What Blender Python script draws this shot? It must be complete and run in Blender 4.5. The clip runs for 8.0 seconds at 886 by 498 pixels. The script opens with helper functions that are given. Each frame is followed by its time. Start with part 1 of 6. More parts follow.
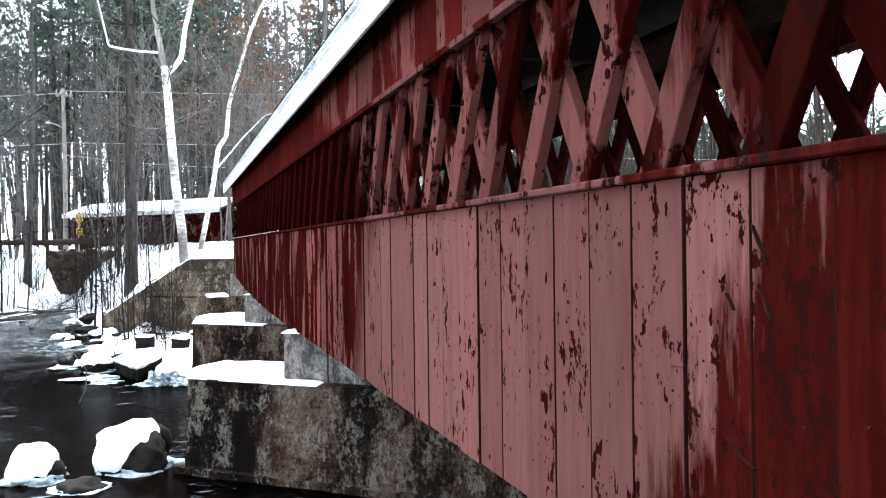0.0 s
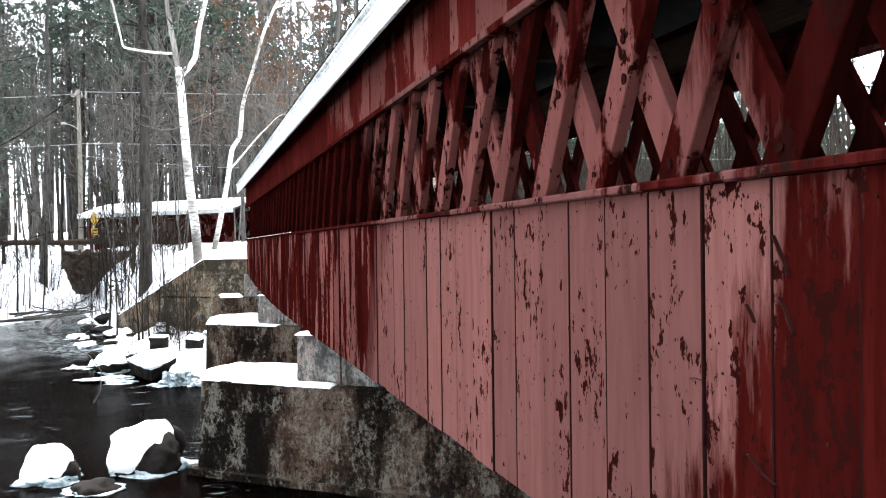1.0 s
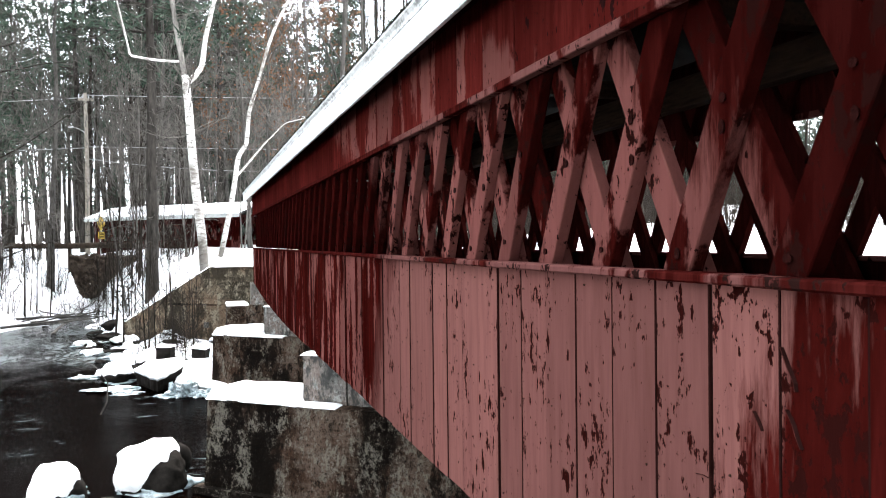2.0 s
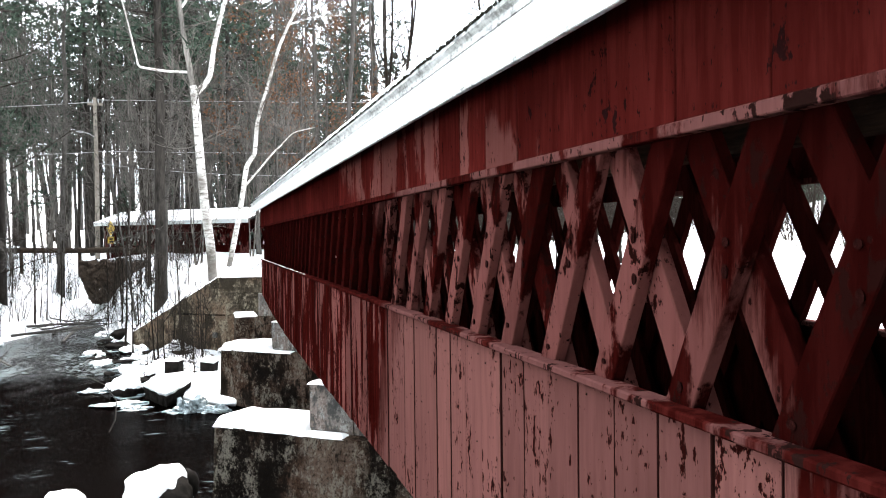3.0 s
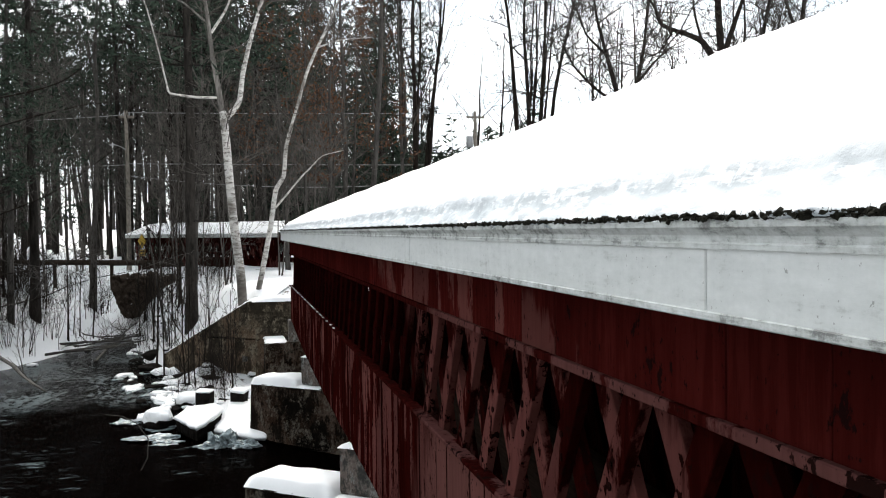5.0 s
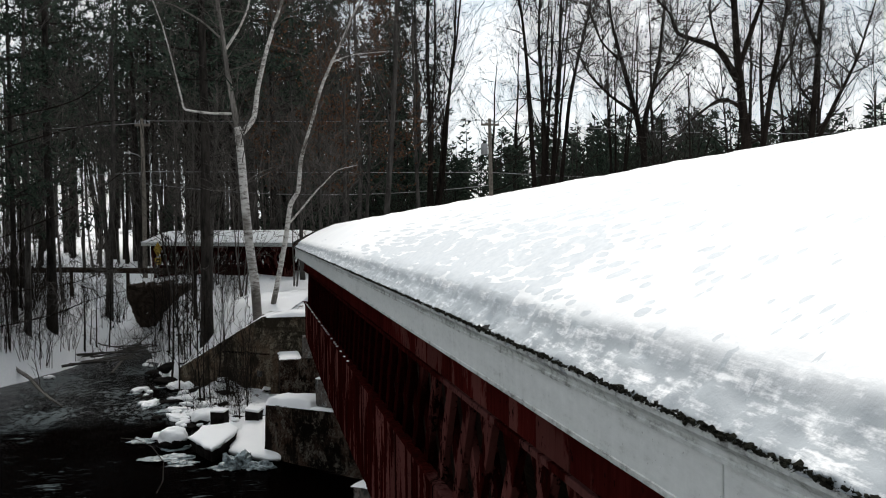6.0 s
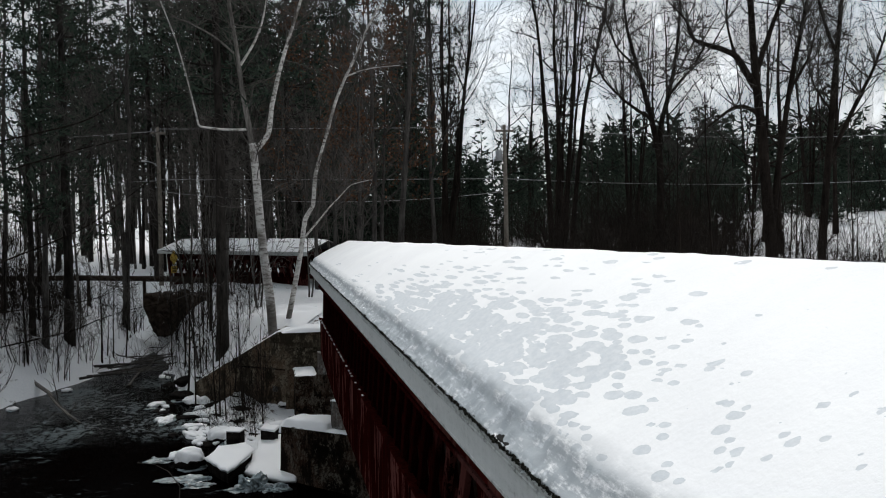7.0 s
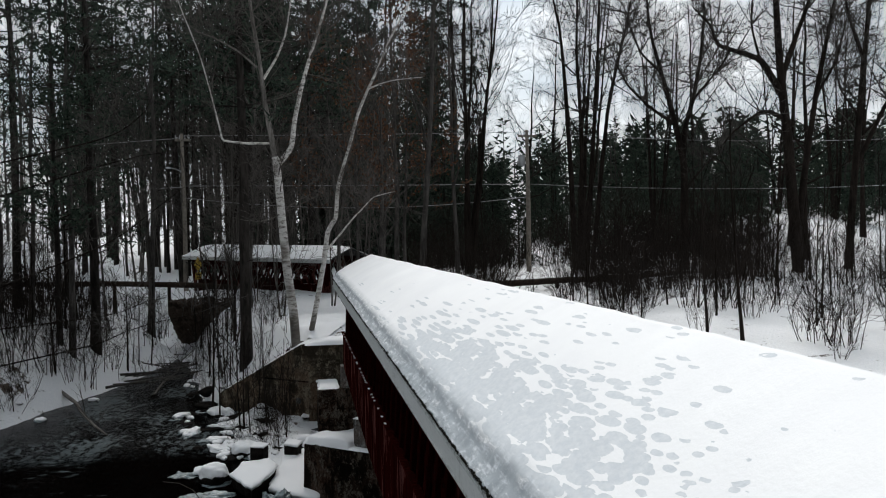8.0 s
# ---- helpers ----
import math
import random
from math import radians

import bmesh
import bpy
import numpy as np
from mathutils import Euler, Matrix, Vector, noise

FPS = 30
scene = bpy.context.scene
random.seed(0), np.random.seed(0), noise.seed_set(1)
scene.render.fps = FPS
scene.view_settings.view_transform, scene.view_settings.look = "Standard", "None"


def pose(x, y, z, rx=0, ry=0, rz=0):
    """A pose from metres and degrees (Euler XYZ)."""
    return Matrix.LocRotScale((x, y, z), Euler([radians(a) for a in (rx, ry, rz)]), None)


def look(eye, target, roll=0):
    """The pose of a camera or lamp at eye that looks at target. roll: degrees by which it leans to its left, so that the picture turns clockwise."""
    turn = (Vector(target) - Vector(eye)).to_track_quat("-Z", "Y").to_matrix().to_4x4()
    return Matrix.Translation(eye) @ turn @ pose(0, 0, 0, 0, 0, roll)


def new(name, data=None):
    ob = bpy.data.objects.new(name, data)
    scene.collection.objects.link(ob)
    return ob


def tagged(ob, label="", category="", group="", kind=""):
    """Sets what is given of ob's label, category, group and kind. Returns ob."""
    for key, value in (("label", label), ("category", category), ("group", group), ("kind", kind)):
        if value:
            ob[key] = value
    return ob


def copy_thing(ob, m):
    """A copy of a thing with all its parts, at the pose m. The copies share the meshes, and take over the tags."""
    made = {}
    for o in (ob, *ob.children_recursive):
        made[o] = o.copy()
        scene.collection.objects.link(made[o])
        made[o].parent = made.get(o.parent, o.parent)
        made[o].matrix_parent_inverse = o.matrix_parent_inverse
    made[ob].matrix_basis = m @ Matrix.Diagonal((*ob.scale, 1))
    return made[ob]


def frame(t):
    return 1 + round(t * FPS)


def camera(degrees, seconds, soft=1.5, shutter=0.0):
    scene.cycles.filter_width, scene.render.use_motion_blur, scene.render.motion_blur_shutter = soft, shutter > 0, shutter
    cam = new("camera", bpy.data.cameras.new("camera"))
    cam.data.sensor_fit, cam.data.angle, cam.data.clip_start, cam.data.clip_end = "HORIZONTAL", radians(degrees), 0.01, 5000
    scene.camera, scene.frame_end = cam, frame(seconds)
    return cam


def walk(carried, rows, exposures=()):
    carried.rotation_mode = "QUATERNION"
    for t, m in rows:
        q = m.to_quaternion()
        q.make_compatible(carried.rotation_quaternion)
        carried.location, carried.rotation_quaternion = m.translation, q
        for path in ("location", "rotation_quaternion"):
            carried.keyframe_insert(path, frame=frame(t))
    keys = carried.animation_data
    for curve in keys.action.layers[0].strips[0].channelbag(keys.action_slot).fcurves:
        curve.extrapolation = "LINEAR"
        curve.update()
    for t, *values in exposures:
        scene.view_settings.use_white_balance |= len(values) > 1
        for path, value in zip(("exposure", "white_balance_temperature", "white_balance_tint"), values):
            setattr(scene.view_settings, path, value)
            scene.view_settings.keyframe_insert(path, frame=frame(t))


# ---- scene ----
cam = camera(54.0, 8.0, 1.1)
EXPOSURES = [
    (0, 2.12, 5950, 10), (0.5, 2.11, 6150, 10), (1.0, 2.1, 6350, 10), (1.7, 2.03, 6500, 10), (3.0, 1.78, 6550, 10), (3.5, 1.48, 6600, 10), (4.0, 1.1, 6650, 10),
    (4.5, 0.68, 6700, 10), (5.2, -0.2, 6700, 10), (6.0, -0.93, 6650, 10), (6.5, -1.18, 6550, 10), (7.0, -1.28, 6500, 10), (8.0, -1.3, 6500, 10),
]
PATH = [
    (0, (-1.399, -0.143, 1.836), (-0.813, 1.769, 1.825), -0.7),
    (0.5, (-1.392, -0.127, 1.836), (-0.825, 1.791, 1.825), -0.7),
    (1, (-1.388, -0.104, 1.865), (-0.831, 1.817, 1.853), -0.7),
    (1.5, (-1.399, -0.111, 1.978), (-0.848, 1.812, 1.965), -0.6),
    (3, (-1.339, -0.066, 2.562), (-0.816, 1.864, 2.534), -0.6),
    (3.5, (-1.327, -0.064, 2.78), (-0.82, 1.871, 2.747), -0.6),
    (4, (-1.328, -0.023, 2.979), (-0.839, 1.916, 2.942), -0.7),
    (4.5, (-1.342, 0.019, 3.194), (-0.866, 1.961, 3.153), -0.7),
    (6, (-1.32, 0.076, 3.956), (-0.891, 2.029, 3.904), -0.6),
    (6.5, (-1.302, 0.126, 4.215), (-0.889, 2.082, 4.158), -0.7),
    (7, (-1.292, 0.139, 4.505), (-0.897, 2.099, 4.442), -0.8),
    (7.5, (-1.283, 0.159, 4.768), (-0.902, 2.122, 4.699), -0.8),
    (8, (-1.28, 0.16, 4.973), (-0.936, 2.128, 4.901), -0.9),
]
walk(cam, [(t, look(eye, target, roll)) for t, eye, target, roll in PATH], EXPOSURES)

# ---- world, sun ----
world = bpy.data.worlds.new("overcast")
scene.world = world
world.use_nodes = True
wn, wl = world.node_tree.nodes, world.node_tree.links
wn.clear()
w_out = wn.new("ShaderNodeOutputWorld")
w_bg = wn.new("ShaderNodeBackground")
w_sky = wn.new("ShaderNodeTexSky")
w_sky.sky_type = "NISHITA"
w_sky.sun_disc = False
w_sky.sun_elevation = radians(48)
w_sky.sun_rotation = radians(3)
w_co = wn.new("ShaderNodeTexCoord")
w_map = wn.new("ShaderNodeMapping")
w_map.inputs["Scale"].default_value = (2.2, 2.2, 6.0)
w_noise = wn.new("ShaderNodeTexNoise")
w_noise.inputs["Scale"].default_value = 1.6
w_noise.inputs["Detail"].default_value = 7
w_noise.inputs["Roughness"].default_value = 0.6
w_ramp = wn.new("ShaderNodeValToRGB")
w_ramp.color_ramp.elements[0].position = 0.36
w_ramp.color_ramp.elements[0].color = (5.8, 6.7, 7.4, 1)
w_ramp.color_ramp.elements[1].position = 0.60
w_ramp.color_ramp.elements[1].color = (10.5, 10.8, 11.0, 1)
w_mix = wn.new("ShaderNodeMixRGB")
w_mix.inputs["Fac"].default_value = 0.88
wl.new(w_co.outputs["Generated"], w_map.inputs["Vector"])
wl.new(w_map.outputs["Vector"], w_noise.inputs["Vector"])
wl.new(w_noise.outputs["Fac"], w_ramp.inputs["Fac"])
wl.new(w_sky.outputs["Color"], w_mix.inputs["Color1"])
wl.new(w_ramp.outputs["Color"], w_mix.inputs["Color2"])
# thin cloud glows round the veiled sun
SUN_FROM = Vector((0.04, 0.66, 0.75)).normalized()
w_dot = wn.new("ShaderNodeVectorMath")
w_dot.operation = "DOT_PRODUCT"
w_dot.inputs[1].default_value = SUN_FROM
w_glow = wn.new("ShaderNodeMapRange")
w_glow.interpolation_type = "SMOOTHSTEP"
for key, value in (("From Min", -0.3), ("From Max", 1.0), ("To Min", 0.5), ("To Max", 2.9)):
    w_glow.inputs[key].default_value = value
w_bright = wn.new("ShaderNodeVectorMath")
w_bright.operation = "SCALE"
wl.new(w_co.outputs["Generated"], w_dot.inputs[0])
wl.new(w_dot.outputs["Value"], w_glow.inputs["Value"])
wl.new(w_mix.outputs["Color"], w_bright.inputs[0])
wl.new(w_glow.outputs["Result"], w_bright.inputs["Scale"])
wl.new(w_bright.outputs["Vector"], w_bg.inputs["Color"])
w_bg.inputs["Strength"].default_value = 0.1
wl.new(w_bg.outputs["Background"], w_out.inputs["Surface"])
sun = new("sun", bpy.data.lights.new("sun", "SUN"))
sun.data.energy = 5.0
sun.data.angle = radians(22)
sun.data.color = (1.0, 0.96, 0.9)
sun.matrix_world = look(SUN_FROM * 40, (0, 0, 0))


# ---- materials ----
def nodes_of(name):
    m = bpy.data.materials.new(name)
    m.use_nodes = True
    nt = m.node_tree
    return m, nt, nt.nodes["Principled BSDF"]


def add(nt, kind, **inputs):
    n = nt.nodes.new(kind)
    for key, value in inputs.items():
        n.inputs[key.replace("_", " ")].default_value = value
    return n


def place(nt, scale=(1, 1, 1), shift=False):
    """World position, scaled; shift moves it at random from object to object."""
    geo = nt.nodes.new("ShaderNodeNewGeometry")
    mp = add(nt, "ShaderNodeMapping", Scale=scale)
    src = geo.outputs["Position"]
    if shift:
        info = nt.nodes.new("ShaderNodeObjectInfo")
        mul = nt.nodes.new("ShaderNodeMath")
        mul.operation = "MULTIPLY"
        mul.inputs[1].default_value = 37.0
        nt.links.new(info.outputs["Random"], mul.inputs[0])
        ad = nt.nodes.new("ShaderNodeVectorMath")
        ad.operation = "ADD"
        nt.links.new(src, ad.inputs[0])
        nt.links.new(mul.outputs[0], ad.inputs[1])
        src = ad.outputs[0]
    nt.links.new(src, mp.inputs["Vector"])
    return mp.outputs["Vector"]


def noise_of(nt, vec, scale, detail=4, rough=0.55):
    n = add(nt, "ShaderNodeTexNoise", Scale=scale, Detail=detail, Roughness=rough)
    nt.links.new(vec, n.inputs["Vector"])
    return n.outputs["Fac"]


def ramp(nt, fac, *stops):
    r = nt.nodes.new("ShaderNodeValToRGB")
    els = r.color_ramp.elements
    while len(els) < len(stops):
        els.new(0.5)
    for e, (p, c) in zip(els, stops):
        e.position = p
        e.color = (*c, 1) if isinstance(c, tuple) else (c, c, c, 1)
    nt.links.new(fac, r.inputs["Fac"])
    return r.outputs["Color"]


def mix(nt, fac, a, b, mode="MIX"):
    m = nt.nodes.new("ShaderNodeMixRGB")
    m.blend_type = mode
    for sock, v in (("Fac", fac), ("Color1", a), ("Color2", b)):
        if isinstance(v, (int, float)):
            m.inputs[sock].default_value = v if sock == "Fac" else (v, v, v, 1)
        elif isinstance(v, tuple):
            m.inputs[sock].default_value = (*v, 1)
        else:
            nt.links.new(v, m.inputs[sock])
    return m.outputs["Color"]


def bump(nt, bsdf, height, strength=0.3, distance=0.01):
    b = add(nt, "ShaderNodeBump", Strength=strength, Distance=distance)
    nt.links.new(height, b.inputs["Height"])
    nt.links.new(b.outputs["Normal"], bsdf.inputs["Normal"])


def red_paint(name, faded, deep, bare, wear, pale=None, flake=True, patchy=0.0, shift=0.0, tip=0.55):
    m, nt, b = nodes_of(name)
    streak = noise_of(nt, place(nt, (9, 9, 0.9), True), 2.2, 6, 0.65)
    coarse = noise_of(nt, place(nt, (2.6, 2.6, 0.7), True), 1.0, 6, 0.56)
    blotch = noise_of(nt, place(nt, (1, 1, 0.5), True), 2.6, 5, 0.6)
    speck = noise_of(nt, place(nt, (1, 1, 0.6)), 17, 6, 0.66)
    tiny = noise_of(nt, place(nt, (1, 1, 0.6)), 42, 3, 0.6)
    grain = noise_of(nt, place(nt, (60, 60, 3), True), 3, 3)
    col = mix(nt, ramp(nt, streak, (0.44, 0.0), (0.58, 1.0)), deep, faded)
    col = mix(nt, ramp(nt, blotch, (0.42, 0.0), (0.66, 0.75)), col, deep)
    if pale is not None:
        geo = nt.nodes.new("ShaderNodeNewGeometry")
        sep = nt.nodes.new("ShaderNodeSeparateXYZ")
        nt.links.new(geo.outputs["Position"], sep.inputs[0])
        tilt = nt.nodes.new("ShaderNodeMath")
        tilt.operation = "MULTIPLY_ADD"
        tilt.inputs[1].default_value = tip
        nt.links.new(sep.outputs["Z"], tilt.inputs[0])
        nt.links.new(sep.outputs["Y"], tilt.inputs[2])
        along = nt.nodes.new("ShaderNodeMapRange")
        along.inputs["From Min"].default_value = 0.84 + shift
        along.inputs["From Max"].default_value = 10.84 + shift
        nt.links.new(tilt.outputs[0], along.inputs["Value"])
        edge = noise_of(nt, place(nt, (5, 5, 0.7)), 1.3, 8, 0.7)
        reach = mix(nt, 0.14, along.outputs["Result"], edge)
        # pale span along y: a step of brightness put into the paint's colour
        bright_span = ramp(nt, reach, (0.215, 0.0), (0.235, 1.0), (0.60, 1.0), (0.64, 0.0))
        film = ramp(nt, streak, (0.25, 0.7), (0.6, 1.0))
        if patchy:
            film = mix(nt, 1.0, film, ramp(nt, mix(nt, 0.2, coarse, speck), (patchy, 1.0), (patchy + 0.03, 0.0)), "MULTIPLY")
        col = mix(nt, mix(nt, 1.0, bright_span, film, "MULTIPLY"), col, pale)
        if flake:
            ragged = mix(nt, 0.10, mix(nt, 0.2, coarse, speck), mix(nt, 1.0, 1.0, reach, "SUBTRACT"))
            flaked = mix(nt, 1.0, ramp(nt, reach, (0.60, 0.0), (0.64, 1.0)), ramp(nt, ragged, (0.483, 0.0), (0.500, 1.0)), "MULTIPLY")
            col = mix(nt, flaked, col, (pale[0] * 0.95, pale[1] * 0.82, pale[2] * 0.82))
    info = nt.nodes.new("ShaderNodeObjectInfo")
    tone = ramp(nt, info.outputs["Random"], (0.0, 0.74), (1.0, 1.16))
    col = mix(nt, 1.0, col, tone, "MULTIPLY")
    dense = mix(nt, 1.0, speck, ramp(nt, blotch, (0.34, 0.80), (0.66, 1.16)), "MULTIPLY")
    peel = ramp(nt, dense, (wear, 0.0), (wear + 0.018, 1.0))
    dots = ramp(nt, mix(nt, 1.0, tiny, ramp(nt, blotch, (0.3, 0.86), (0.7, 1.1)), "MULTIPLY"), (0.665, 0.0), (0.68, 0.9))
    peel = mix(nt, 1.0, peel, dots, "LIGHTEN")
    col = mix(nt, peel, col, bare)
    nt.links.new(col, b.inputs["Base Color"])
    nt.links.new(ramp(nt, streak, (0.3, 0.55), (0.8, 0.85)), b.inputs["Roughness"])
    b.inputs["Specular IOR Level"].default_value = 0.0
    bump(nt, b, mix(nt, 0.5, grain, mix(nt, 1.0, 1.0, peel, "SUBTRACT")), 0.45, 0.004)
    return m


RED = red_paint("faded_toned_red_paint", (0.027, 0.0030, 0.0025), (0.016, 0.0017, 0.0014), (0.011, 0.0022, 0.0019), 0.595, (0.099, 0.0412, 0.0365), shift=0.10)
RED_LATTICE = red_paint("peeling_red_paint", (0.021, 0.0028, 0.0024), (0.012, 0.0013, 0.0011), (0.008, 0.0021, 0.0018), 0.58, (0.088, 0.0315, 0.028), False, 0.515, -2.62, -0.9)
RED_RAIL = red_paint("worn_rail_paint", (0.036, 0.0056, 0.0048), (0.018, 0.0022, 0.0019), (0.010, 0.004, 0.0035), 0.59, (0.088, 0.036, 0.033), False, 0.53, 0.3)
RED_DEEP = red_paint("deep_red_paint", (0.052, 0.0080, 0.0068), (0.034, 0.0042, 0.0036), (0.010, 0.0032, 0.0032), 0.65, (0.090, 0.032, 0.028), False, 0.48, -8.04, -3.0)
# same red for the inside, far side and soffit, their shade put into its colour
RED_SHADED = red_paint("shaded_red_paint", (0.028, 0.0050, 0.0044), (0.016, 0.0025, 0.0022), (0.014, 0.007, 0.006), 0.66)


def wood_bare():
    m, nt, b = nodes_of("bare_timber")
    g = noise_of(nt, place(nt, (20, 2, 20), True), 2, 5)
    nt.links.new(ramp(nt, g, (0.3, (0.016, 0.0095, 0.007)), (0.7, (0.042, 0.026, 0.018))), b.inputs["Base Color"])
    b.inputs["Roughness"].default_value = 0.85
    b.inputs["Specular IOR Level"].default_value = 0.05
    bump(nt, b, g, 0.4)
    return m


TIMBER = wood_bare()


def plain(name, color, rough=0.6, metal=0.0, var=0.25, scale=6.0, bmp=0.2):
    m, nt, b = nodes_of(name)
    n = noise_of(nt, place(nt), scale, 5, 0.6)
    lo = tuple(c * (1 - var) for c in color)
    hi = tuple(c * (1 + var) for c in color)
    nt.links.new(ramp(nt, n, (0.3, lo), (0.7, hi)), b.inputs["Base Color"])
    b.inputs["Roughness"].default_value = rough
    b.inputs["Specular IOR Level"].default_value = 0.5 if rough < 0.6 else 0.015
    b.inputs["Metallic"].default_value = metal
    bump(nt, b, n, bmp, 0.01)
    return m


def white_paint(name, worn):
    m, nt, b = nodes_of(name)
    a = noise_of(nt, place(nt, (6, 0.9, 6)), 2.5, 7, 0.68)
    drip = noise_of(nt, place(nt, (5, 7, 1.2)), 1.8, 6, 0.7)
    g = noise_of(nt, place(nt, (1, 0.6, 1.4)), 26, 6, 0.75)
    rot = mix(nt, 0.35, mix(nt, 0.4, a, drip), g)
    col = ramp(nt, rot, (0.34 + worn, (0.16, 0.165, 0.16)), (0.39 + worn, (0.40, 0.42, 0.41)), (0.45 + worn, (0.52, 0.545, 0.54)), (0.66, (0.64, 0.66, 0.655)))
    speck = noise_of(nt, place(nt), 60, 2, 0.6)
    col = mix(nt, ramp(nt, speck, (0.70, 0.0), (0.73, 0.8)), col, (0.22, 0.23, 0.22))
    nt.links.new(col, b.inputs["Base Color"])
    b.inputs["Roughness"].default_value = 0.55
    bump(nt, b, rot, 0.3, 0.004)
    return m


WHITE = white_paint("weathered_white_paint", 0.0)
WHITE_DIRTY = white_paint("dirty_white_paint", 0.09)


def concrete(name, dark, light):
    m, nt, b = nodes_of(name)
    big = noise_of(nt, place(nt, (1, 1, 0.7)), 0.9, 5, 0.6)
    drip = noise_of(nt, place(nt, (7, 7, 0.8)), 1.4, 7, 0.7)
    lift = noise_of(nt, place(nt, (0.4, 0.4, 6)), 1.6, 5, 0.65)
    fine = noise_of(nt, place(nt, (1, 1, 0.8)), 24, 12, 0.85)
    base = mix(nt, 0.45, big, mix(nt, 0.5, drip, lift))
    patch = noise_of(nt, place(nt, (1, 1, 0.7)), 4.0, 12, 0.8)
    col = ramp(nt, base, (0.43, tuple(c * 0.25 for c in dark)), (0.51, dark), (0.61, light))
    rust = mix(nt, ramp(nt, big, (0.45, 0.0), (0.6, 0.6)), col, (light[0] * 0.55, light[1] * 0.32, light[2] * 0.25))
    spread = mix(nt, 0.3, patch, fine)
    col = mix(nt, ramp(nt, spread, (0.52, 0.0), (0.55, 0.8)), rust, light)
    col = mix(nt, ramp(nt, fine, (0.40, 0.95), (0.49, 0.0)), col, tuple(c * 0.16 for c in dark))
    col = mix(nt, ramp(nt, fine, (0.56, 0.0), (0.64, 0.6)), col, tuple(min(0.5, c * 1.5) for c in light))
    stain = noise_of(nt, place(nt, (1, 1, 0.55)), 2.0, 12, 0.76)
    col = mix(nt, ramp(nt, stain, (0.44, 0.9), (0.485, 0.0)), col, tuple(c * 0.3 for c in dark))
    nt.links.new(col, b.inputs["Base Color"])
    b.inputs["Roughness"].default_value = 0.9
    b.inputs["Specular IOR Level"].default_value = 0.02
    bump(nt, b, mix(nt, 0.6, base, fine), 0.9, 0.03)
    return m


CONC = concrete("stained_concrete", (0.012, 0.009, 0.007), (0.115, 0.104, 0.086))
CONC_PALE = concrete("pale_concrete", (0.13, 0.135, 0.13), (0.26, 0.27, 0.26))
CONC_WING = concrete("tan_concrete", (0.115, 0.095, 0.070), (0.26, 0.225, 0.17))


